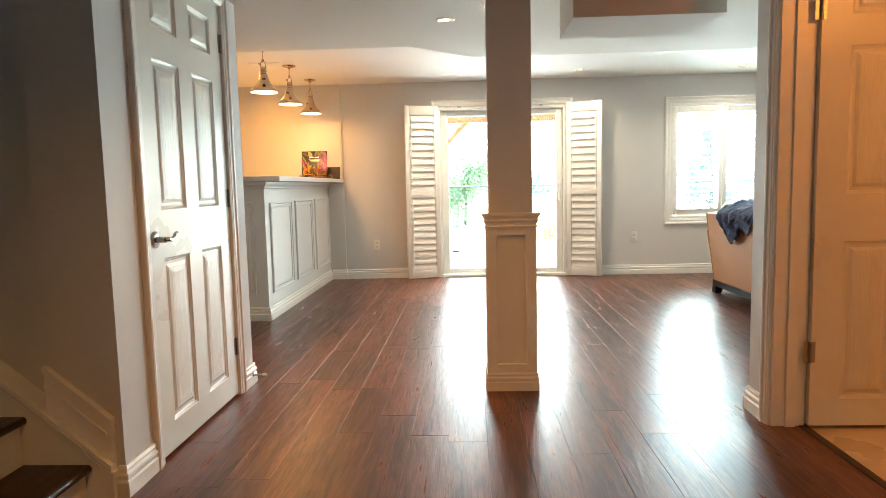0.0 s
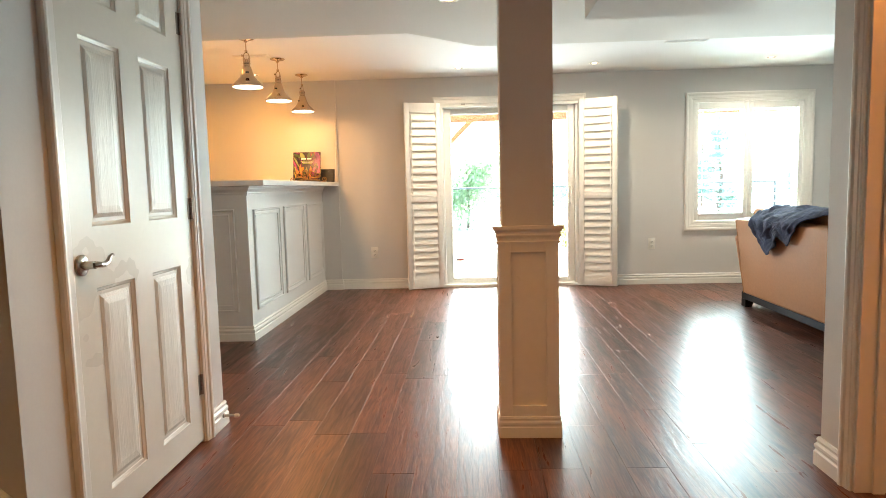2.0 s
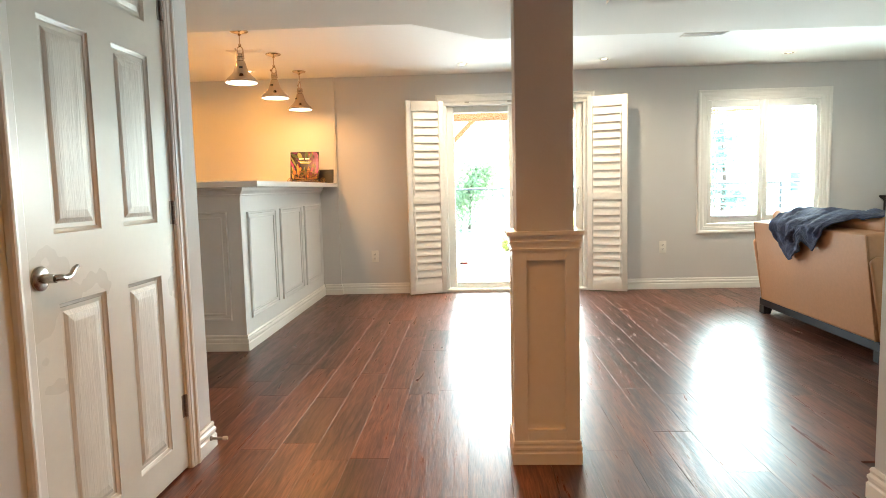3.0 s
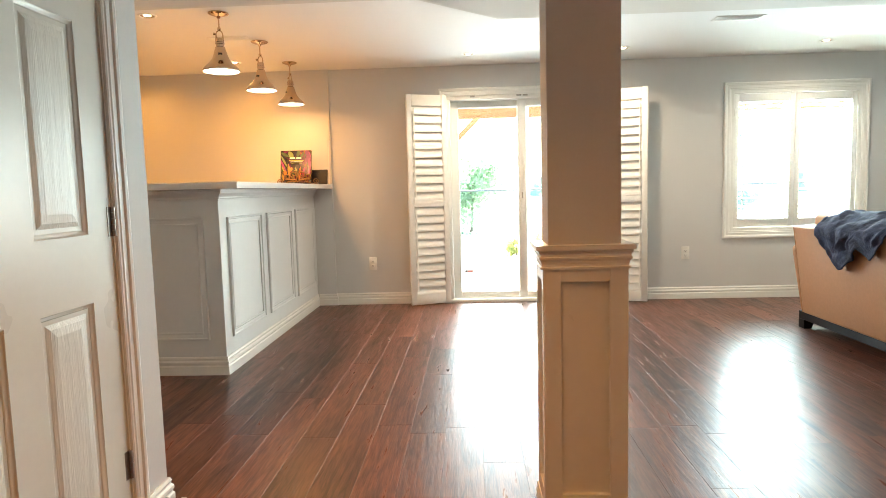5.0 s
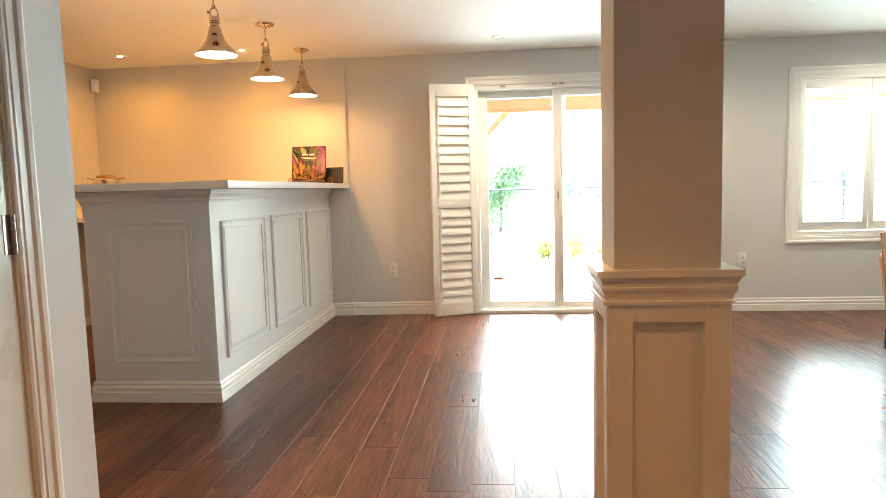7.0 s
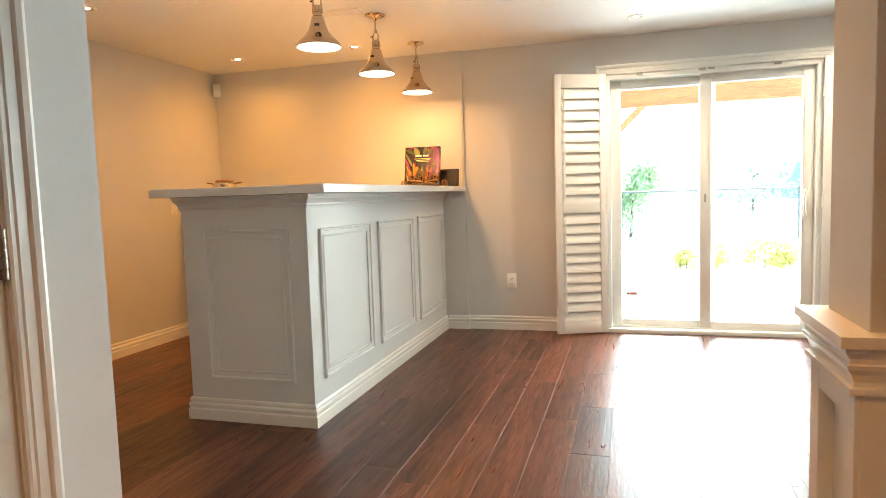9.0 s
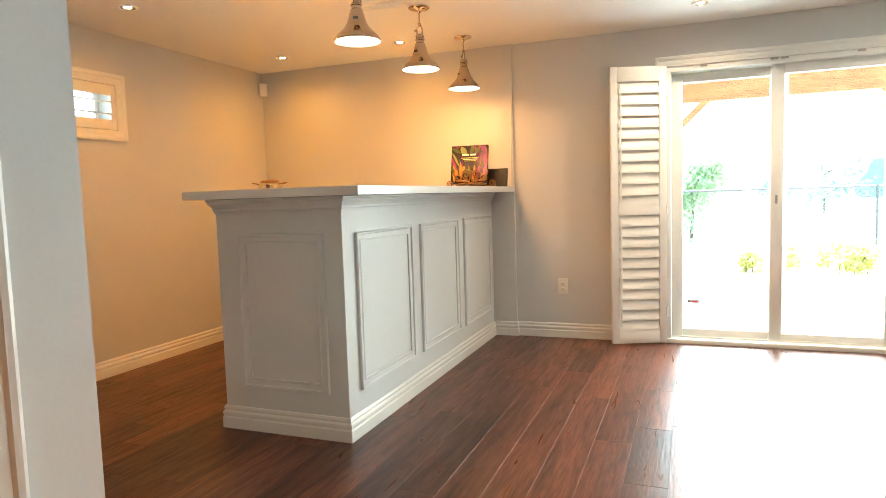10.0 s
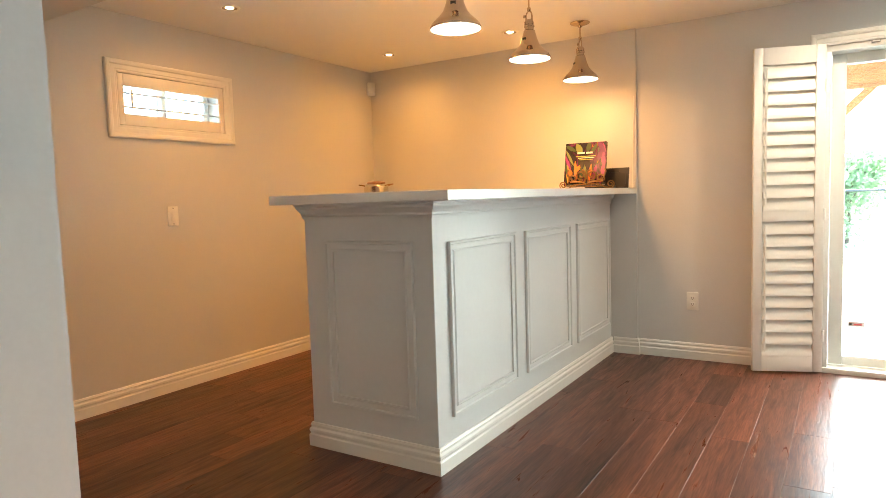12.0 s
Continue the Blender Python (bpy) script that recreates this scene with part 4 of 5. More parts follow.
rng = random.Random(5)
for k, x in enumerate((-0.115, -0.062, -0.024, 0.004, 0.036, 0.066)):
    printed((YEL, CAR, LEAFP, GRN, CAR, MAG)[k], x, 0.070 + rng.uniform(-0.012, 0.03), rng.uniform(-10, 10), rng.uniform(0.11, 0.15), 0.011, k)
printed(CAR, -0.098, 0.085, 12, 0.06, 0.016, 7)
printed(CAR, -0.045, 0.115, -25, 0.05, 0.014, 7)
for k, (x, z, a) in enumerate(((-0.118, 0.16, 24), (-0.105, 0.19, 28), (-0.128, 0.12, 15))):
    printed((MAG, GRN, LEAFP)[k], x, z, a, 0.13, 0.009, 8 + k)
for k, (x, z, a, w_) in enumerate(((-0.045, 0.250, 28, 0.022), (0.02, 0.262, -12, 0.016), (-0.10, 0.255, 60, 0.014), (0.055, 0.245, -32, 0.012))):
    printed((GRN, LEAFP, LEAFP, LEAFP)[k], x, z, a, 0.085, w_, 11 + k)
for k, (x, z, a) in enumerate(((0.118, 0.235, 4), (0.098, 0.205, -14), (0.124, 0.16, 8), (0.105, 0.255, 30), (0.122, 0.10, -6))):
    printed(MAG if k % 2 == 0 else PUR, x, z, a, 0.095, 0.016, 15 + k)

stand = thing("book_stand", (-1.60, 7.255, 1.158), "scrolled antique gold iron cookbook stand on the worktop", "book stand", rz=4)


def spiral(cx, cz, r0, r1, a0, a1, n=22, y=0.0):
    return [(cx + (r0 + (r1 - r0) * k / n) * math.cos(a0 + (a1 - a0) * k / n), y, cz + (r0 + (r1 - r0) * k / n) * math.sin(a0 + (a1 - a0) * k / n)) for k in range(n + 1)]


for sx in (-1, 1):
    bm = bmesh.new()
    tube(bm, [(sx * x, y, z) for x, y, z in spiral(0.158, 0.030, 0.027, 0.007, -math.pi / 2, 2.6 * math.pi)], 0.004, 6)
    tube(bm, [(sx * 0.155, 0, 0.005), (sx * 0.12, 0, 0.010), (sx * 0.09, 0, 0.028), (sx * 0.05, 0, 0.034), (0, 0, 0.030)], 0.0045, 6)
    part("foot_scroll", bm, BRONZE, stand, smooth=True)
    bm = bmesh.new()
    tube(bm, [(sx * x, y, z) for x, y, z in spiral(0.036, 0.092, 0.032, 0.008, -math.pi * 0.6, 2.1 * math.pi)], 0.006, 6)
    tube(bm, [(sx * x, y, z) for x, y, z in spiral(0.092, 0.070, 0.028, 0.007, -math.pi * 0.2, 2.3 * math.pi)], 0.006, 6)
    tube(bm, [(sx * 0.005, 0, 0.03), (sx * 0.02, 0, 0.045), (sx * 0.05, 0, 0.05), (sx * 0.11, 0, 0.052)], 0.007, 6)
    tube(bm, [(sx * 0.012, 0, 0.045), (sx * 0.003, 0, 0.085), (sx * 0.012, 0, 0.12), (sx * 0.03, 0, 0.128)], 0.006, 6)
    tube(bm, [(sx * 0.07, 0, 0.05), (sx * 0.115, 0, 0.075), (sx * 0.128, 0, 0.112), (sx * 0.118, 0, 0.13)], 0.006, 6)
    part("scroll", bm, BRONZE, stand, smooth=True)
    bm = bmesh.new()
    tube(bm, [(sx * 0.07, 0.0, 0.028), (sx * 0.07, 0.03, 0.024), (sx * 0.05, 0.09, 0.16), (sx * 0.02, 0.10, 0.2)], 0.004, 6)
    tube(bm, [(sx * 0.05, 0.09, 0.16), (sx * 0.05, 0.15, 0.004)], 0.004, 6)
    part("back_leg", bm, BRONZE, stand, smooth=True)
bm = bmesh.new()
tube(bm, [(-0.11, 0.012, 0.017), (0.11, 0.012, 0.017)], 0.003, 6)
part("ledge", bm, BRONZE, stand)

tab = thing("tablet", (-1.487, 7.395, 1.158), "dark tablet in a folding case propped upright on the worktop", "tablet", rz=-3)
lean2 = pose(0, 0, 0, -10)
CASE = material("charcoal_case", (0.022, 0.018, 0.017), 0.45, vary=0.15, grain=200.0, bump=0.1)
bm = bmesh.new()
box(bm, -0.125, 0.125, -0.006, 0.006, 0.0, 0.137, 0.004, m=lean2)
part("case", bm, CASE, tab, smooth=True)
bm = bmesh.new()
box(bm, -0.115, 0.06, -0.0075, -0.0062, 0.105, 0.125, m=lean2)
part("black_band", bm, BLACK, tab, "glossy black band along the top")
bm = bmesh.new()
box(bm, -0.115, 0.105, -0.0073, -0.0062, 0.008, 0.098, m=lean2)
part("screen", bm, material("dark_screen", (0.028, 0.023, 0.022), 0.35), tab, "switched-off dull screen")
bm = bmesh.new()
box(bm, -0.150, 0.045, -0.075, -0.012, 0.0, 0.022, 0.004)
part("foot", bm, BLACK, tab)

# cord up the wall corner from the counter
cord = thing("power_cord", (-1.385, W - 0.034, 1.158), "thin pale cord running up the wall from the worktop", "cord")
bm = bmesh.new()
tube(bm, [(0, -0.0, 0.0), (0.0, 0, 0.2), (0.004, 0, 0.4), (0.010, 0, 0.62)], 0.003, 6)
part("cord_run", bm, PLATE, cord, smooth=True)

# counter in the corner behind the bar, open beneath at the wall
YK = 7.012
counter = thing("back_counter", (0, 0, 0), "pale stone-topped counter with a low splashback in the corner", "counter")
part("countertop", boxes((XL + 0.012, -2.46, YK, W - 0.012, 0.894, 0.934), bevel=0.004), QUARTZ, counter)
part("splashback", boxes((XL + 0.003, XL + 0.024, YK + 0.006, W - 0.027, 0.9345, 1.003), bevel=0.002), QUARTZ, counter)
part("splashback", boxes((XL + 0.003, -2.46, W - 0.026, W - 0.003, 0.9345, 1.003), bevel=0.002), QUARTZ, counter)
part("cabinet_body", boxes((-3.10, -2.50, YK + 0.045, W - 0.014, 0.0, 0.893), bevel=0.002), WHITE, counter)
for k in range(2):
    x0 = -3.095 + 0.298 * k
    d = part("cabinet_door", boxes((x0, x0 + 0.294, YK + 0.025, YK + 0.0445, 0.10, 0.885), bevel=0.003), WHITE, counter)
    part("knob", boxes((x0 + (0.262 if k == 0 else 0.02), x0 + (0.274 if k == 0 else 0.032), YK + 0.005, YK + 0.0249, 0.79, 0.802), bevel=0.004), CHROME, d)
dish = thing("lidded_pot", (-3.415, 7.335, 0.934), "polished metal pot with two handles and a copper-coloured lid", "pot")
dish.matrix_basis = dish.matrix_basis @ Matrix.Diagonal((1.06, 1.06, 1.08, 1))
COPPER = material("copper_lid", (0.50, 0.27, 0.15), 0.3, 0.8, vary=0.1)
bm = bmesh.new()
lathe(bm, [(0, 0.0), (0.075, 0.0), (0.080, 0.010), (0.072, 0.020), (0.086, 0.09), (0.094, 0.20), (0.094, 0.280), (0.097, 0.285), (0.088, 0.297), (0.070, 0.305), (0.0, 0.305)], 32)
part("body", bm, material("silver_plate", (0.78, 0.74, 0.68), 0.22, 1.0, vary=0.03), dish, smooth=True)
bm = bmesh.new()
lathe(bm, [(0.0, 0.3052), (0.070, 0.3052), (0.074, 0.310), (0.072, 0.316), (0.055, 0.323), (0.0, 0.326)], 32)
part("lid", bm, COPPER, dish, smooth=True)
for sx in (-1, 1):
    bm = bmesh.new()
    tube(bm, [(sx * 0.080, -0.045, 0.290), (sx * 0.112, -0.042, 0.296), (sx * 0.130, -0.025, 0.299), (sx * 0.134, 0.0, 0.300), (sx * 0.130, 0.025, 0.299), (sx * 0.112, 0.042, 0.296), (sx * 0.080, 0.045, 0.290)], 0.004, 8)
    bmesh.ops.transform(bm, matrix=pose(0, 0, 0, 0, 0, 25), verts=bm.verts)
    part("pot_handle", bm, BRONZE, dish, smooth=True)

# ---- sofa ----
sofa = thing("sofa", (2.85, 5.5, 0), "tan leather loveseat with a flared back and black plinth base", "sofa")
SY0, SY1 = 4.80, 6.25


def extr(bm, pts, y0, y1, bevel=0.02):
    """A block whose side outline is (x, z) points, from y0 to y1."""
    a, b = [bm.verts.new((x, y0, z)) for x, z in pts], [bm.verts.new((x, y1, z)) for x, z in pts]
    fs = [bm.faces.new(a), bm.faces.new(b)] + [bm.faces.new((a[k], a[k - 1], b[k - 1], b[k])) for k in range(len(pts))]
    bmesh.ops.bevel(bm, geom=list({e for f in fs for e in f.edges}), offset=bevel, segments=3, profile=0.6, affect="EDGES", clamp_overlap=True)


sx, sy = 2.85, 5.5
bm = bmesh.new()
extr(bm, [(2.335 - sx, 0.125), (2.255 - sx, 0.755), (2.44 - sx, 0.775), (2.56 - sx, 0.70), (2.52 - sx, 0.13)], SY0 + 0.0 - sy, SY1 - 0.0 - sy, 0.018)
part("backrest", bm, LEATHER, sofa, smooth=True)
for y0, y1 in ((SY0 - 0.035, SY0 - 0.003), (SY1 + 0.003, SY1 + 0.06)):
    bm = bmesh.new()
    extr(bm, [(2.352 - sx, 0.125), (2.272 - sx, 0.60), (2.31 - sx, 0.63), (3.16 - sx, 0.60), (3.16 - sx, 0.13)], y0 - sy, y1 - sy, 0.03)
    part("armrest", bm, LEATHER, sofa, smooth=True)
bm = bmesh.new()
box(bm, 2.50 - sx, 3.14 - sx, SY0 - sy, SY1 - sy, 0.13, 0.30, 0.02)
part("seat_base", bm, LEATHER, sofa, smooth=True)
mid = (SY0 + SY1) / 2
for y0, y1 in ((SY0, mid - 0.003), (mid + 0.003, SY1)):
    bm = bmesh.new()
    box(bm, 2.52 - sx, 3.16 - sx, y0 - sy, y1 - sy, 0.302, 0.44, 0.04, 3)
    part("seat_cushion", bm, LEATHER, sofa, smooth=True)
    bm = bmesh.new()
    box(bm, -0.085, 0.085, y0 - sy + 0.01, y1 - sy - 0.01, 0.0, 0.425, 0.06, 4, m=pose(2.53 - sx, 0, 0.442, 0, -11, 0))
    part("back_cushion", bm, LEATHER, sofa, smooth=True)
part("plinth", boxes((2.36 - sx, 3.12 - sx, SY0 - 0.02 - sy, SY1 + 0.10 - sy, 0.065, 0.124), bevel=0.004), BLACKWOOD, sofa, "black wooden plinth rail")
for x in (2.36, 3.04):
    for y in (SY0 - 0.02, SY1 + 0.02):
        bm = bmesh.new()
        extr(bm, [(x - sx, 0.0), (x - sx, 0.0649), (x + 0.08 - sx, 0.0649), (x + 0.055 - sx, 0.0)], y - sy, y + 0.08 - sy, 0.003)
        part("leg", bm, BLACKWOOD, sofa, "black tapered foot")
bm = bmesh.new()
tube(bm, [(2.335 - sx, SY0 - sy + 0.004, 0.13), (2.257 - sx, SY0 - sy + 0.004, 0.75)], 0.004, 6)
part("piping", bm, LEATHER, sofa)
bm = bmesh.new()
tube(bm, [(2.335 - sx, SY1 - sy - 0.004, 0.13), (2.257 - sx, SY1 - sy - 0.004, 0.75)], 0.004, 6)
part("piping", bm, LEATHER, sofa)

# fleece throw over the back: a draped sheet with folds
throw = thing("throw_blanket", (2.33, 5.55, 0.77), "crumpled slate-blue fleece throw draped over the sofa back", "blanket")
bm = bmesh.new()
NU, NV = 96, 60
HEM = ((0.0, -0.04), (0.05, 0.02), (0.17, 0.184), (0.247, 0.262), (0.30, 0.25), (0.356, 0.224), (0.42, 0.177), (0.49, 0.105), (0.569, 0.166), (0.654, 0.092), (0.72, 0.010), (0.80, -0.07), (1.0, -0.13))


def hem(u):
    """How far the throw's lower edge hangs below the sofa back's edge."""
    for (u0, h0), (u1, h1) in zip(HEM, HEM[1:]):
        if u <= u1:
            return h0 + (h1 - h0) * (u - u0) / (u1 - u0)
    return HEM[-1][1]


grid = []
for i in range(NU + 1):
    u = i / NU
    row = []
    for j in range(NV + 1):
        v = j / NV
        y = 5.93 - 1.05 * u
        hang = hem(u)
        drop = v * (hang + 0.24)
        fold = 0.022 * math.sin(17 * u + 3.0 * v) + 0.014 * math.sin(33 * u - 5 * v + 1.0) + 0.016 * (1 - abs(math.sin(13 * u + 4.5 * v + 2 * noise.noise((u * 5, v * 4, 9.0))))) ** 4 + 0.03 * noise.noise((u * 7, v * 6, 0.3)) + 0.012 * noise.noise((u * 19, v * 15, 4.0))
        if drop < 0.24:
            x = 2.50 - drop * 1.10
            z = 0.856 - 0.084 * (drop / 0.24) ** 2 + 0.35 * abs(fold) + 0.012 + 0.02 * noise.noise((u * 4, v * 4, 2.0))
        else:
            d = drop - 0.24
            x = 2.232 + d * 0.125 - 0.016 - 0.9 * abs(fold) * min(1, d / 0.05)
            z = 0.772 - d + 0.35 * abs(fold) * max(0, 1 - d / 0.05)
        y += 0.02 * noise.noise((u * 3, v * 3, 7.0))
        row.append(bm.verts.new((x - 2.33, y - 5.55, z - 0.77)))
    grid.append(row)
for i in range(NU):
    for j in range(NV):
        bm.faces.new((grid[i][j], grid[i + 1][j], grid[i + 1][j + 1], grid[i][j + 1]))
ob = part("cloth", bm, FLEECE, throw, smooth="all")
mo = ob.modifiers.new("thickness", "SOLIDIFY")
mo.thickness, mo.offset = 0.008, 1.0

# black console against the far wall beside the window
console = thing("console_cabinet", (4.50, 7.42, 0), "black wooden console cabinet with an overhanging moulded top against the wall", "cabinet")
part("top", boxes((-0.465, 0.465, -0.14, 0.15, 0.888, 0.906), bevel=0.004), BLACKWOOD, console)
bm = bmesh.new()
for k in range(3):
    box(bm, -0.455 + 0.014 * k, 0.455 - 0.014 * k, -0.13 + 0.012 * k, 0.149, 0.8755 - 0.012 * k, 0.8877 - 0.0121 * k, 0.002)
part("cornice", bm, BLACKWOOD, console)
part("body", boxes((-0.42, 0.42, -0.09, 0.148, 0.0, 0.8512), bevel=0.004), BLACKWOOD, console)

# ---- outside ----
GRASS = material("dry_lawn", (0.36, 0.36, 0.27), 0.9, vary=0.35, grain=9, stain=0.7)
PAVE = material("patio_concrete", (0.62, 0.61, 0.60), 0.85, vary=0.08, grain=20, bump=0.2, bump_scale=80)
CEDAR = wood("cedar_timber", (0.17, 0.075, 0.028), (0.31, 0.155, 0.062), 0.7, "object", along="X", bump=0.2, pieces=0.1)
BARK = material("bark", (0.10, 0.07, 0.05), 0.9, vary=0.3, grain=20, bump=0.5, bump_scale=40)


def foliage(name, colour, through_colour, **kw):
    """Leaf surface that also lets light through."""
    ma = material(name, colour, 0.6, **kw)
    nt = ma.node_tree
    tl, mx = nt.nodes.new("ShaderNodeBsdfTranslucent"), nt.nodes.new("ShaderNodeMixShader")
    tl.inputs["Color"].default_value = (*through_colour, 1)
    mx.inputs[0].default_value = 0.5
    nt.links.new(nt.nodes["Principled BSDF"].outputs[0], mx.inputs[1])
    nt.links.new(tl.outputs[0], mx.inputs[2])
    nt.links.new(mx.outputs[0], nt.nodes["Material Output"].inputs["Surface"])
    return ma


LEAF = foliage("foliage", (0.12, 0.175, 0.09), (0.36, 0.52, 0.32), vary=0.5, grain=3, stain=0.8)
LEAFY = foliage("yellow_foliage", (0.24, 0.25, 0.08), (0.50, 0.52, 0.18), vary=0.4, grain=5)
# distance haze is put into this paler, bluer green
FAR = foliage("hazed_far_foliage", (0.12, 0.19, 0.16), (0.20, 0.34, 0.30), vary=0.5, grain=0.8, stain=0.15)
WIRE = material("coated_steel", (0.05, 0.06, 0.06), 0.5, 0.2, vary=0.1)
SIDING = material("siding", (0.55, 0.53, 0.49), 0.8, vary=0.05)
bm = bmesh.new()
box(bm, -400, 400, W + T2 + 0.001, 900, -0.6, -0.16)
box(bm, -400, XL - T2 - 0.001, -300, W + T2, -0.6, -0.16)
box(bm, XR + T + 0.001, 400, -300, W + T2, -0.6, -0.16)
part("ground", bm, GRASS, kind="structure")
part("patio_pavement", boxes((-6.0, 9.0, W + T2 + 0.002, 12.2, -0.159, -0.06), bevel=0.01), PAVE, kind="structure")

deck = thing("deck", (0.5, 9.5, 2.0), "timber deck above the patio with a beam and diagonal braces", "deck")
part("beam", boxes((-4.5, 5.5, 0.76, 0.86, 0.02, 0.25), bevel=0.006), CEDAR, deck, "orange cedar beam")
for k in range(18):
    x = -4.4 + k * 0.56
    part("joist", boxes((x, x + 0.04, -1.66, 1.1, 0.252, 0.44)), CEDAR, deck)
for k in range(19):
    y = -1.66 + k * 0.146
    part("board", boxes((-4.5, 5.5, y, y + 0.14, 0.441, 0.466)), CEDAR, deck)
for x, s in ((-1.03, 1), (1.75, -1)):
    part("post", boxes((x - 0.07, x + 0.07, 0.74, 0.88, -2.06, 0.018), bevel=0.006), CEDAR, deck)
    bm = bmesh.new()
    box(bm, -0.035, 0.035, 0.78, 0.84, 0.0, 0.78, m=Matrix.Translation((x + s * 0.05, 0, -0.50)) @ pose(0, 0, 0, 0, s * 45))
    part("brace", bm, CEDAR, deck, "diagonal cedar brace")

fence = thing("chain_link_fence", (0, 18, -0.16), "chain-link garden fence with slim steel posts", "fence")
bm = bmesh.new()
tube(bm, [(-12, 0, 1.19), (14, 0, 1.19)], 0.022, 8)
part("top_rail", bm, WIRE, fence, smooth=True)
pb = None
for k in range(6):
    if pb is None:
        bm = bmesh.new()
        tube(bm, [(0, 0, 0), (0, 0, 1.22)], 0.03, 8)
        pb = part("post", bm, WIRE, fence, smooth=True)
        ob = pb
    else:
        ob = new("post", pb.data)
        ob.parent = fence
    ob.location = (3.42 + 4.6 * (k - 3), 0, 0)
bm = bmesh.new()
for k in range(170):
    x = -9 + k * 0.12
    for s in (-1, 1):
        a, b = Vector((x, 0, 0.02)), Vector((x + s * 1.15, 0, 1.17))
        t_ = Vector((0.003, 0, 0))
        bm.faces.new([bm.verts.new(c) for c in (a - t_, a + t_, b + t_, b - t_)])
part("wire_mesh", bm, WIRE, fence, kind="stuff")


def leafy(name, loc_, height, spread, trunk, leaves, size, mat, label, category, seed, low=0.25):
    """A trunk with limbs and a crown of small separate leaves."""
    r = random.Random(seed)
    ob = thing(name, loc_, label, category)
    bm = bmesh.new()
    tips = []
    tube(bm, [(0, 0, -0.05), (0.02 * height, 0.01, height * 0.3), (-0.01 * height, 0.02, height * 0.6), (0, 0, height * 0.95)], [trunk, trunk * 0.8, trunk * 0.5, trunk * 0.12], 7)
    for k in range(16):
        z = height * r.uniform(low, 0.9)
        a = r.uniform(0, 2 * math.pi)
        ln = spread * (1.15 - 0.75 * z / height) * r.uniform(0.6, 1.1)
        e = Vector((ln * math.cos(a), ln * math.sin(a), z + ln * r.uniform(0.15, 0.6)))
        tube(bm, [(0, 0, z), tuple(e * 0.5 + Vector((0, 0, z * 0.5 + 0.03))), tuple(e)], [trunk * 0.35, trunk * 0.22, trunk * 0.06], 5)
        tips += [e, e * 0.6 + Vector((0, 0, z * 0.4))]
    tips.append(Vector((0, 0, height * 0.95)))
    if low == 0.0:
        for k in range(22):
            a = r.uniform(0, 2 * math.pi)
            tips.append(Vector((math.cos(a), math.sin(a), 0)) * spread * r.uniform(0.2, 0.9) + Vector((0, 0, height * r.uniform(0.12, 0.6))))
    part("trunk", bm, BARK, ob)
    verts, faces = [], []
    for k in range(leaves):
        c = r.choice(tips)
        p = c + Vector((r.gauss(0, 1), r.gauss(0, 1), r.gauss(0, 0.9))) * spread * 0.22
        q = Euler((r.uniform(0, 6.3), r.uniform(0, 6.3), r.uniform(0, 6.3))).to_matrix()
        s_ = size * r.uniform(0.6, 1.4)
        n0 = len(verts)
        verts += [tuple(p + q @ Vector(v) * s_) for v in ((-1, 0, 0), (0, -0.45, 0.1), (1, 0, 0), (0, 0.45, 0.1))]
        faces.append((n0, n0 + 1, n0 + 2, n0 + 3))
    me = bpy.data.meshes.new("crown")
    me.from_pydata(verts, [], faces)
    me.materials.append(mat)
    crown = new("crown", me)
    crown.parent = ob
    crown["kind"] = "stuff"
    return ob


leafy("tree", (-0.08, 20.0, -0.16), 2.3, 1.3, 0.05, 9500, 0.055, LEAF, "bushy young green tree behind the garden fence", "tree", 3, 0.0)
leafy("tree", (-1.4, 21.0, -0.16), 2.7, 1.2, 0.06, 6000, 0.06, LEAF, "bushy young green tree behind the garden fence", "tree", 8, 0.0)
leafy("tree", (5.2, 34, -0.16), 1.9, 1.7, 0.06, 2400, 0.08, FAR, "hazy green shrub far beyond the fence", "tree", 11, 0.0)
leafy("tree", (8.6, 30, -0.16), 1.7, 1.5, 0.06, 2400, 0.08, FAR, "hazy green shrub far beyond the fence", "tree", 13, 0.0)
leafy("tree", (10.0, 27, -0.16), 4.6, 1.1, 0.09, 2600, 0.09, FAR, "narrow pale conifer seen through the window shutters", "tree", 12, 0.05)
for k, (x, y, s) in enumerate(((0.75, 13.2, 0.22), (1.15, 12.9, 0.30), (1.75, 12.6, 0.36), (2.05, 12.5, 0.3), (2.75, 12.4, 0.36), (3.6, 12.6, 0.34))):
    leafy("shrub", (x, y, -0.16), 0.42 * s / 0.3, s, 0.012, 1300, 0.03, LEAFY, "low yellow-green garden shrub at the lawn edge", "shrub", 20 + k, 0.05)
bm = bmesh.new()
r = random.Random(4)
for k in range(60):
    x, y = r.uniform(-60, 90), r.uniform(70, 95)
    h = r.uniform(2.0, 5.0)
    seg_ = [(h * 0.7 * (1 - t_ ** 2) * r.uniform(0.8, 1.2) + 0.05, h * t_ - 0.2) for t_ in (0, 0.25, 0.5, 0.75, 0.95)]
    lathe(bm, [(0.01, -0.2)] + seg_ + [(0.0, h)], 9, Matrix.Translation((x, y, 0)))
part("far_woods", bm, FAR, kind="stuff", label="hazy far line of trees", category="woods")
# the sky's reflection is painted into the pane colour
HPANE = material("sky_lit_pane", (0.22, 0.27, 0.29), 0.15)
hs = thing("house", (13.5, 40, -0.16), "pale neighbouring house far behind the garden", "house")
part("wall", boxes((-4, 4, -3, 3, 0, 5.2)), SIDING, hs)
bm = bmesh.new()
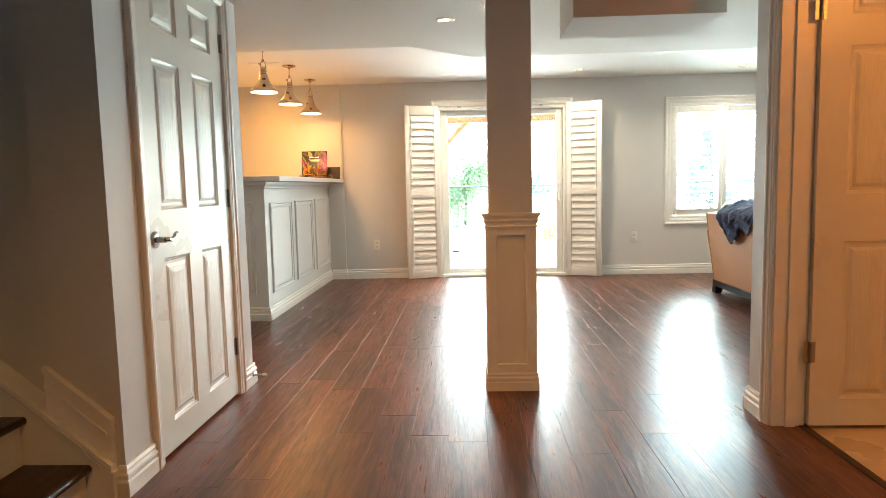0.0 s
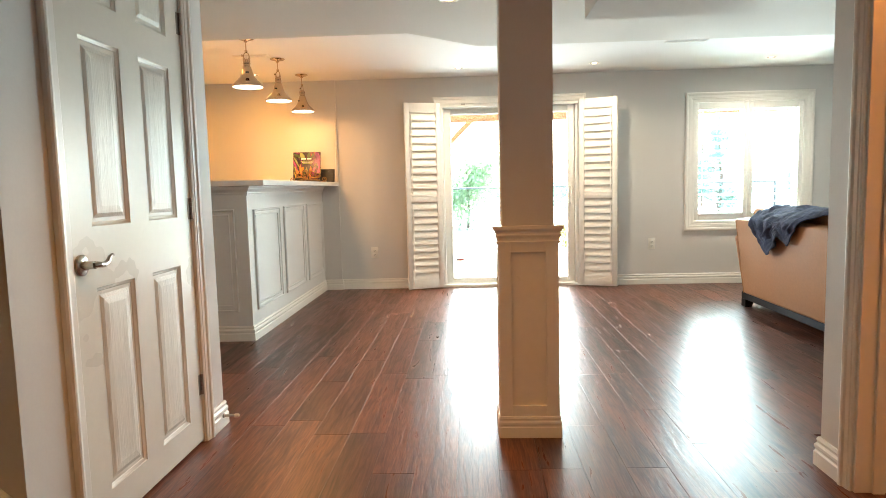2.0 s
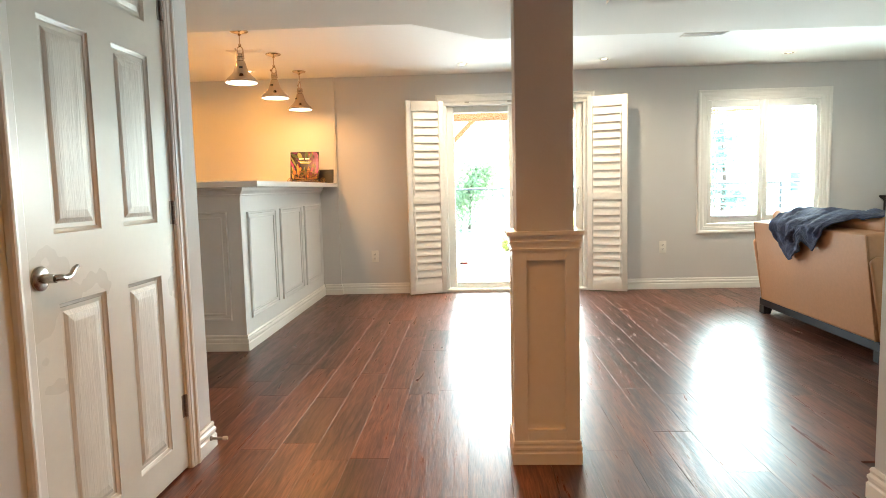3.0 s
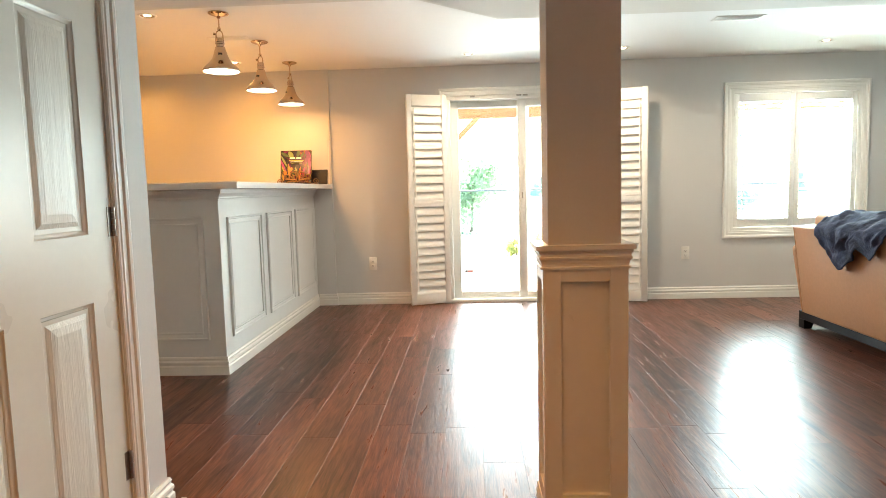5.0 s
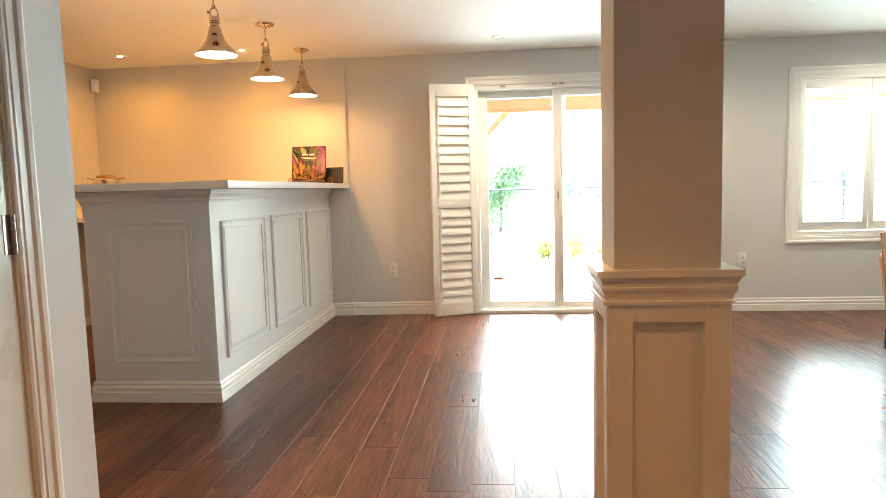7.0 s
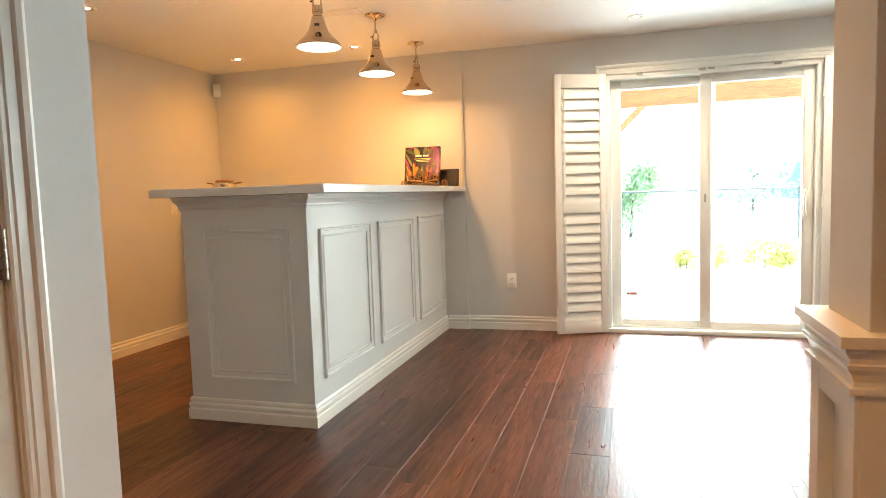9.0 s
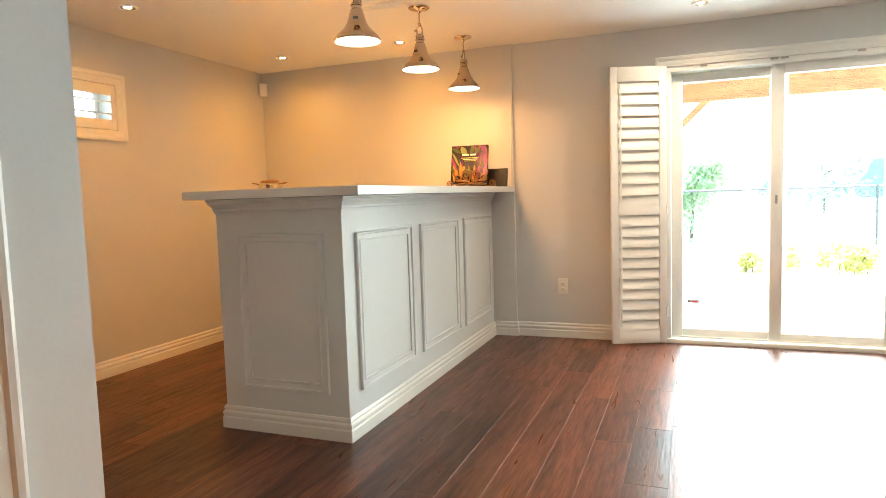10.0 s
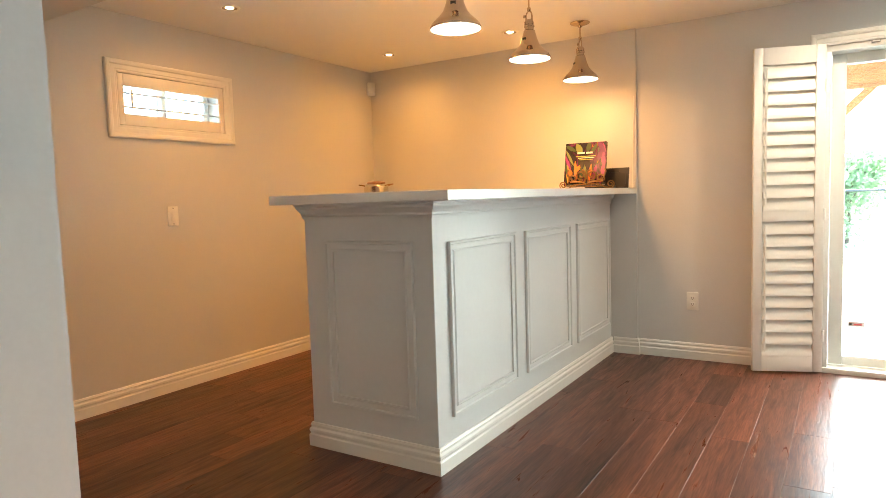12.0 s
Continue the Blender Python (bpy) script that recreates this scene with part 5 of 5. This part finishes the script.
va = [bm.verts.new(c) for c in ((-4.4, -3.4, 5.2), (4.4, -3.4, 5.2), (4.4, 3.4, 5.2), (-4.4, 3.4, 5.2), (-4.4, 0, 7.6), (4.4, 0, 7.6))]
for q in ((0, 1, 5, 4), (2, 3, 4, 5), (0, 4, 3), (1, 2, 5), (0, 3, 2, 1)):
    bm.faces.new([va[k] for k in q])
part("roof", bm, material("shingles", (0.12, 0.11, 0.10), 0.9, vary=0.2), hs)
for x in (-2.6, 0.0, 2.6):
    for z in (0.9, 3.3):
        wd = part("window", boxes((x - 0.5, x + 0.5, -3.06, -3.0, z, z + 1.3)), WHITE, hs)
        part("pane", boxes((x - 0.43, x + 0.43, -3.075, -3.061, z + 0.07, z + 1.23)), HPANE, wd)

# ---- floor planks ----
PWID, PX0 = 0.1605, -0.342
rp = random.Random(21)
shared = {}


def plank_mesh(length, width):
    key = (round(length, 2), round(width, 3))
    if key not in shared:
        bm = bmesh.new()
        l2, w2, c = key[0] / 2 - 0.0005, key[1] / 2 - 0.0004, 0.0003
        lo = [bm.verts.new((x, y, -0.009)) for x, y in ((-w2, -l2), (w2, -l2), (w2, l2), (-w2, l2))]
        md = [bm.verts.new((x, y, -c)) for x, y in ((-w2, -l2), (w2, -l2), (w2, l2), (-w2, l2))]
        hi = [bm.verts.new((x, y, 0.0)) for x, y in ((-w2 + c, -l2 + c), (w2 - c, -l2 + c), (w2 - c, l2 - c), (-w2 + c, l2 - c))]
        bm.faces.new(hi)
        for k in range(4):
            j = (k + 1) % 4
            bm.faces.new((lo[k], lo[j], md[j], md[k]))
            bm.faces.new((md[k], md[j], hi[j], hi[k]))
        me = bpy.data.meshes.new("plank")
        bm.to_mesh(me)
        bm.free()
        me.materials.append(FLOOR)
        shared[key] = me
    return shared[key]


floor_ob = bpy.data.objects["floor"]
rest_v, rest_f = [], []
near_count = 0
k0, k1 = math.floor((-4.3 - PX0) / PWID), math.ceil((XR - PX0) / PWID)
for k in range(k0, k1):
    xa, xb = PX0 + k * PWID, PX0 + (k + 1) * PWID
    y = YB - rp.uniform(0, 1.2)
    while y < W:
        ln = rp.choice((0.60, 0.90, 1.20, 1.20, 1.50))
        ya, yb = max(y, YB), min(y + ln, W + 0.01)
        y += ln
        if yb - ya < 0.04:
            continue
        # keep to the rooms laid with planks
        x0, x1 = max(xa, XL if ya > YE else -4.3), xb
        if x1 < XC - 0.1 and yb > 2.5 and ya < YE:
            if yb < YE + 0.1:
                continue
            ya = YE
            x0 = max(xa, XL)
        if x0 >= XH + 0.135 - 0.02 and yb < 3.1:
            continue
        if x0 < XH + 0.135 < x1 and ya < 3.0:
            x1 = XH + 0.134
        if x0 >= XH + 0.1 and ya < 3.1:
            ya = 3.1
        if x1 - x0 < 0.02 or yb - ya < 0.03:
            continue
        xc, yc = (x0 + x1) / 2, (ya + yb) / 2
        if -1.9 < xc < 2.2 and 1.9 < yc and near_count < 300:
            near_count += 1
            ob = new("plank", plank_mesh(yb - ya, x1 - x0))
            ob.location = (xc, yc, 0)
            ob.parent = floor_ob
        else:
            n0, c = len(rest_v), 0.0003
            for z, d in ((-0.009, 0.0005), (-c, 0.0005), (0.0, 0.0005 + c)):
                rest_v += [(x0 + d, ya + d, z), (x1 - d, ya + d, z), (x1 - d, yb - d, z), (x0 + d, yb - d, z)]
            rest_f.append((n0 + 8, n0 + 9, n0 + 10, n0 + 11))
            for r0 in (0, 4):
                for q in range(4):
                    j = (q + 1) % 4
                    rest_f.append((n0 + r0 + q, n0 + r0 + j, n0 + r0 + 4 + j, n0 + r0 + 4 + q))
me = bpy.data.meshes.new("planks_rest")
me.from_pydata(rest_v, [], rest_f)
me.materials.append(FLOOR_REST)
ob = new("planks_rest", me)
ob.parent = floor_ob
ob["kind"] = "stuff"
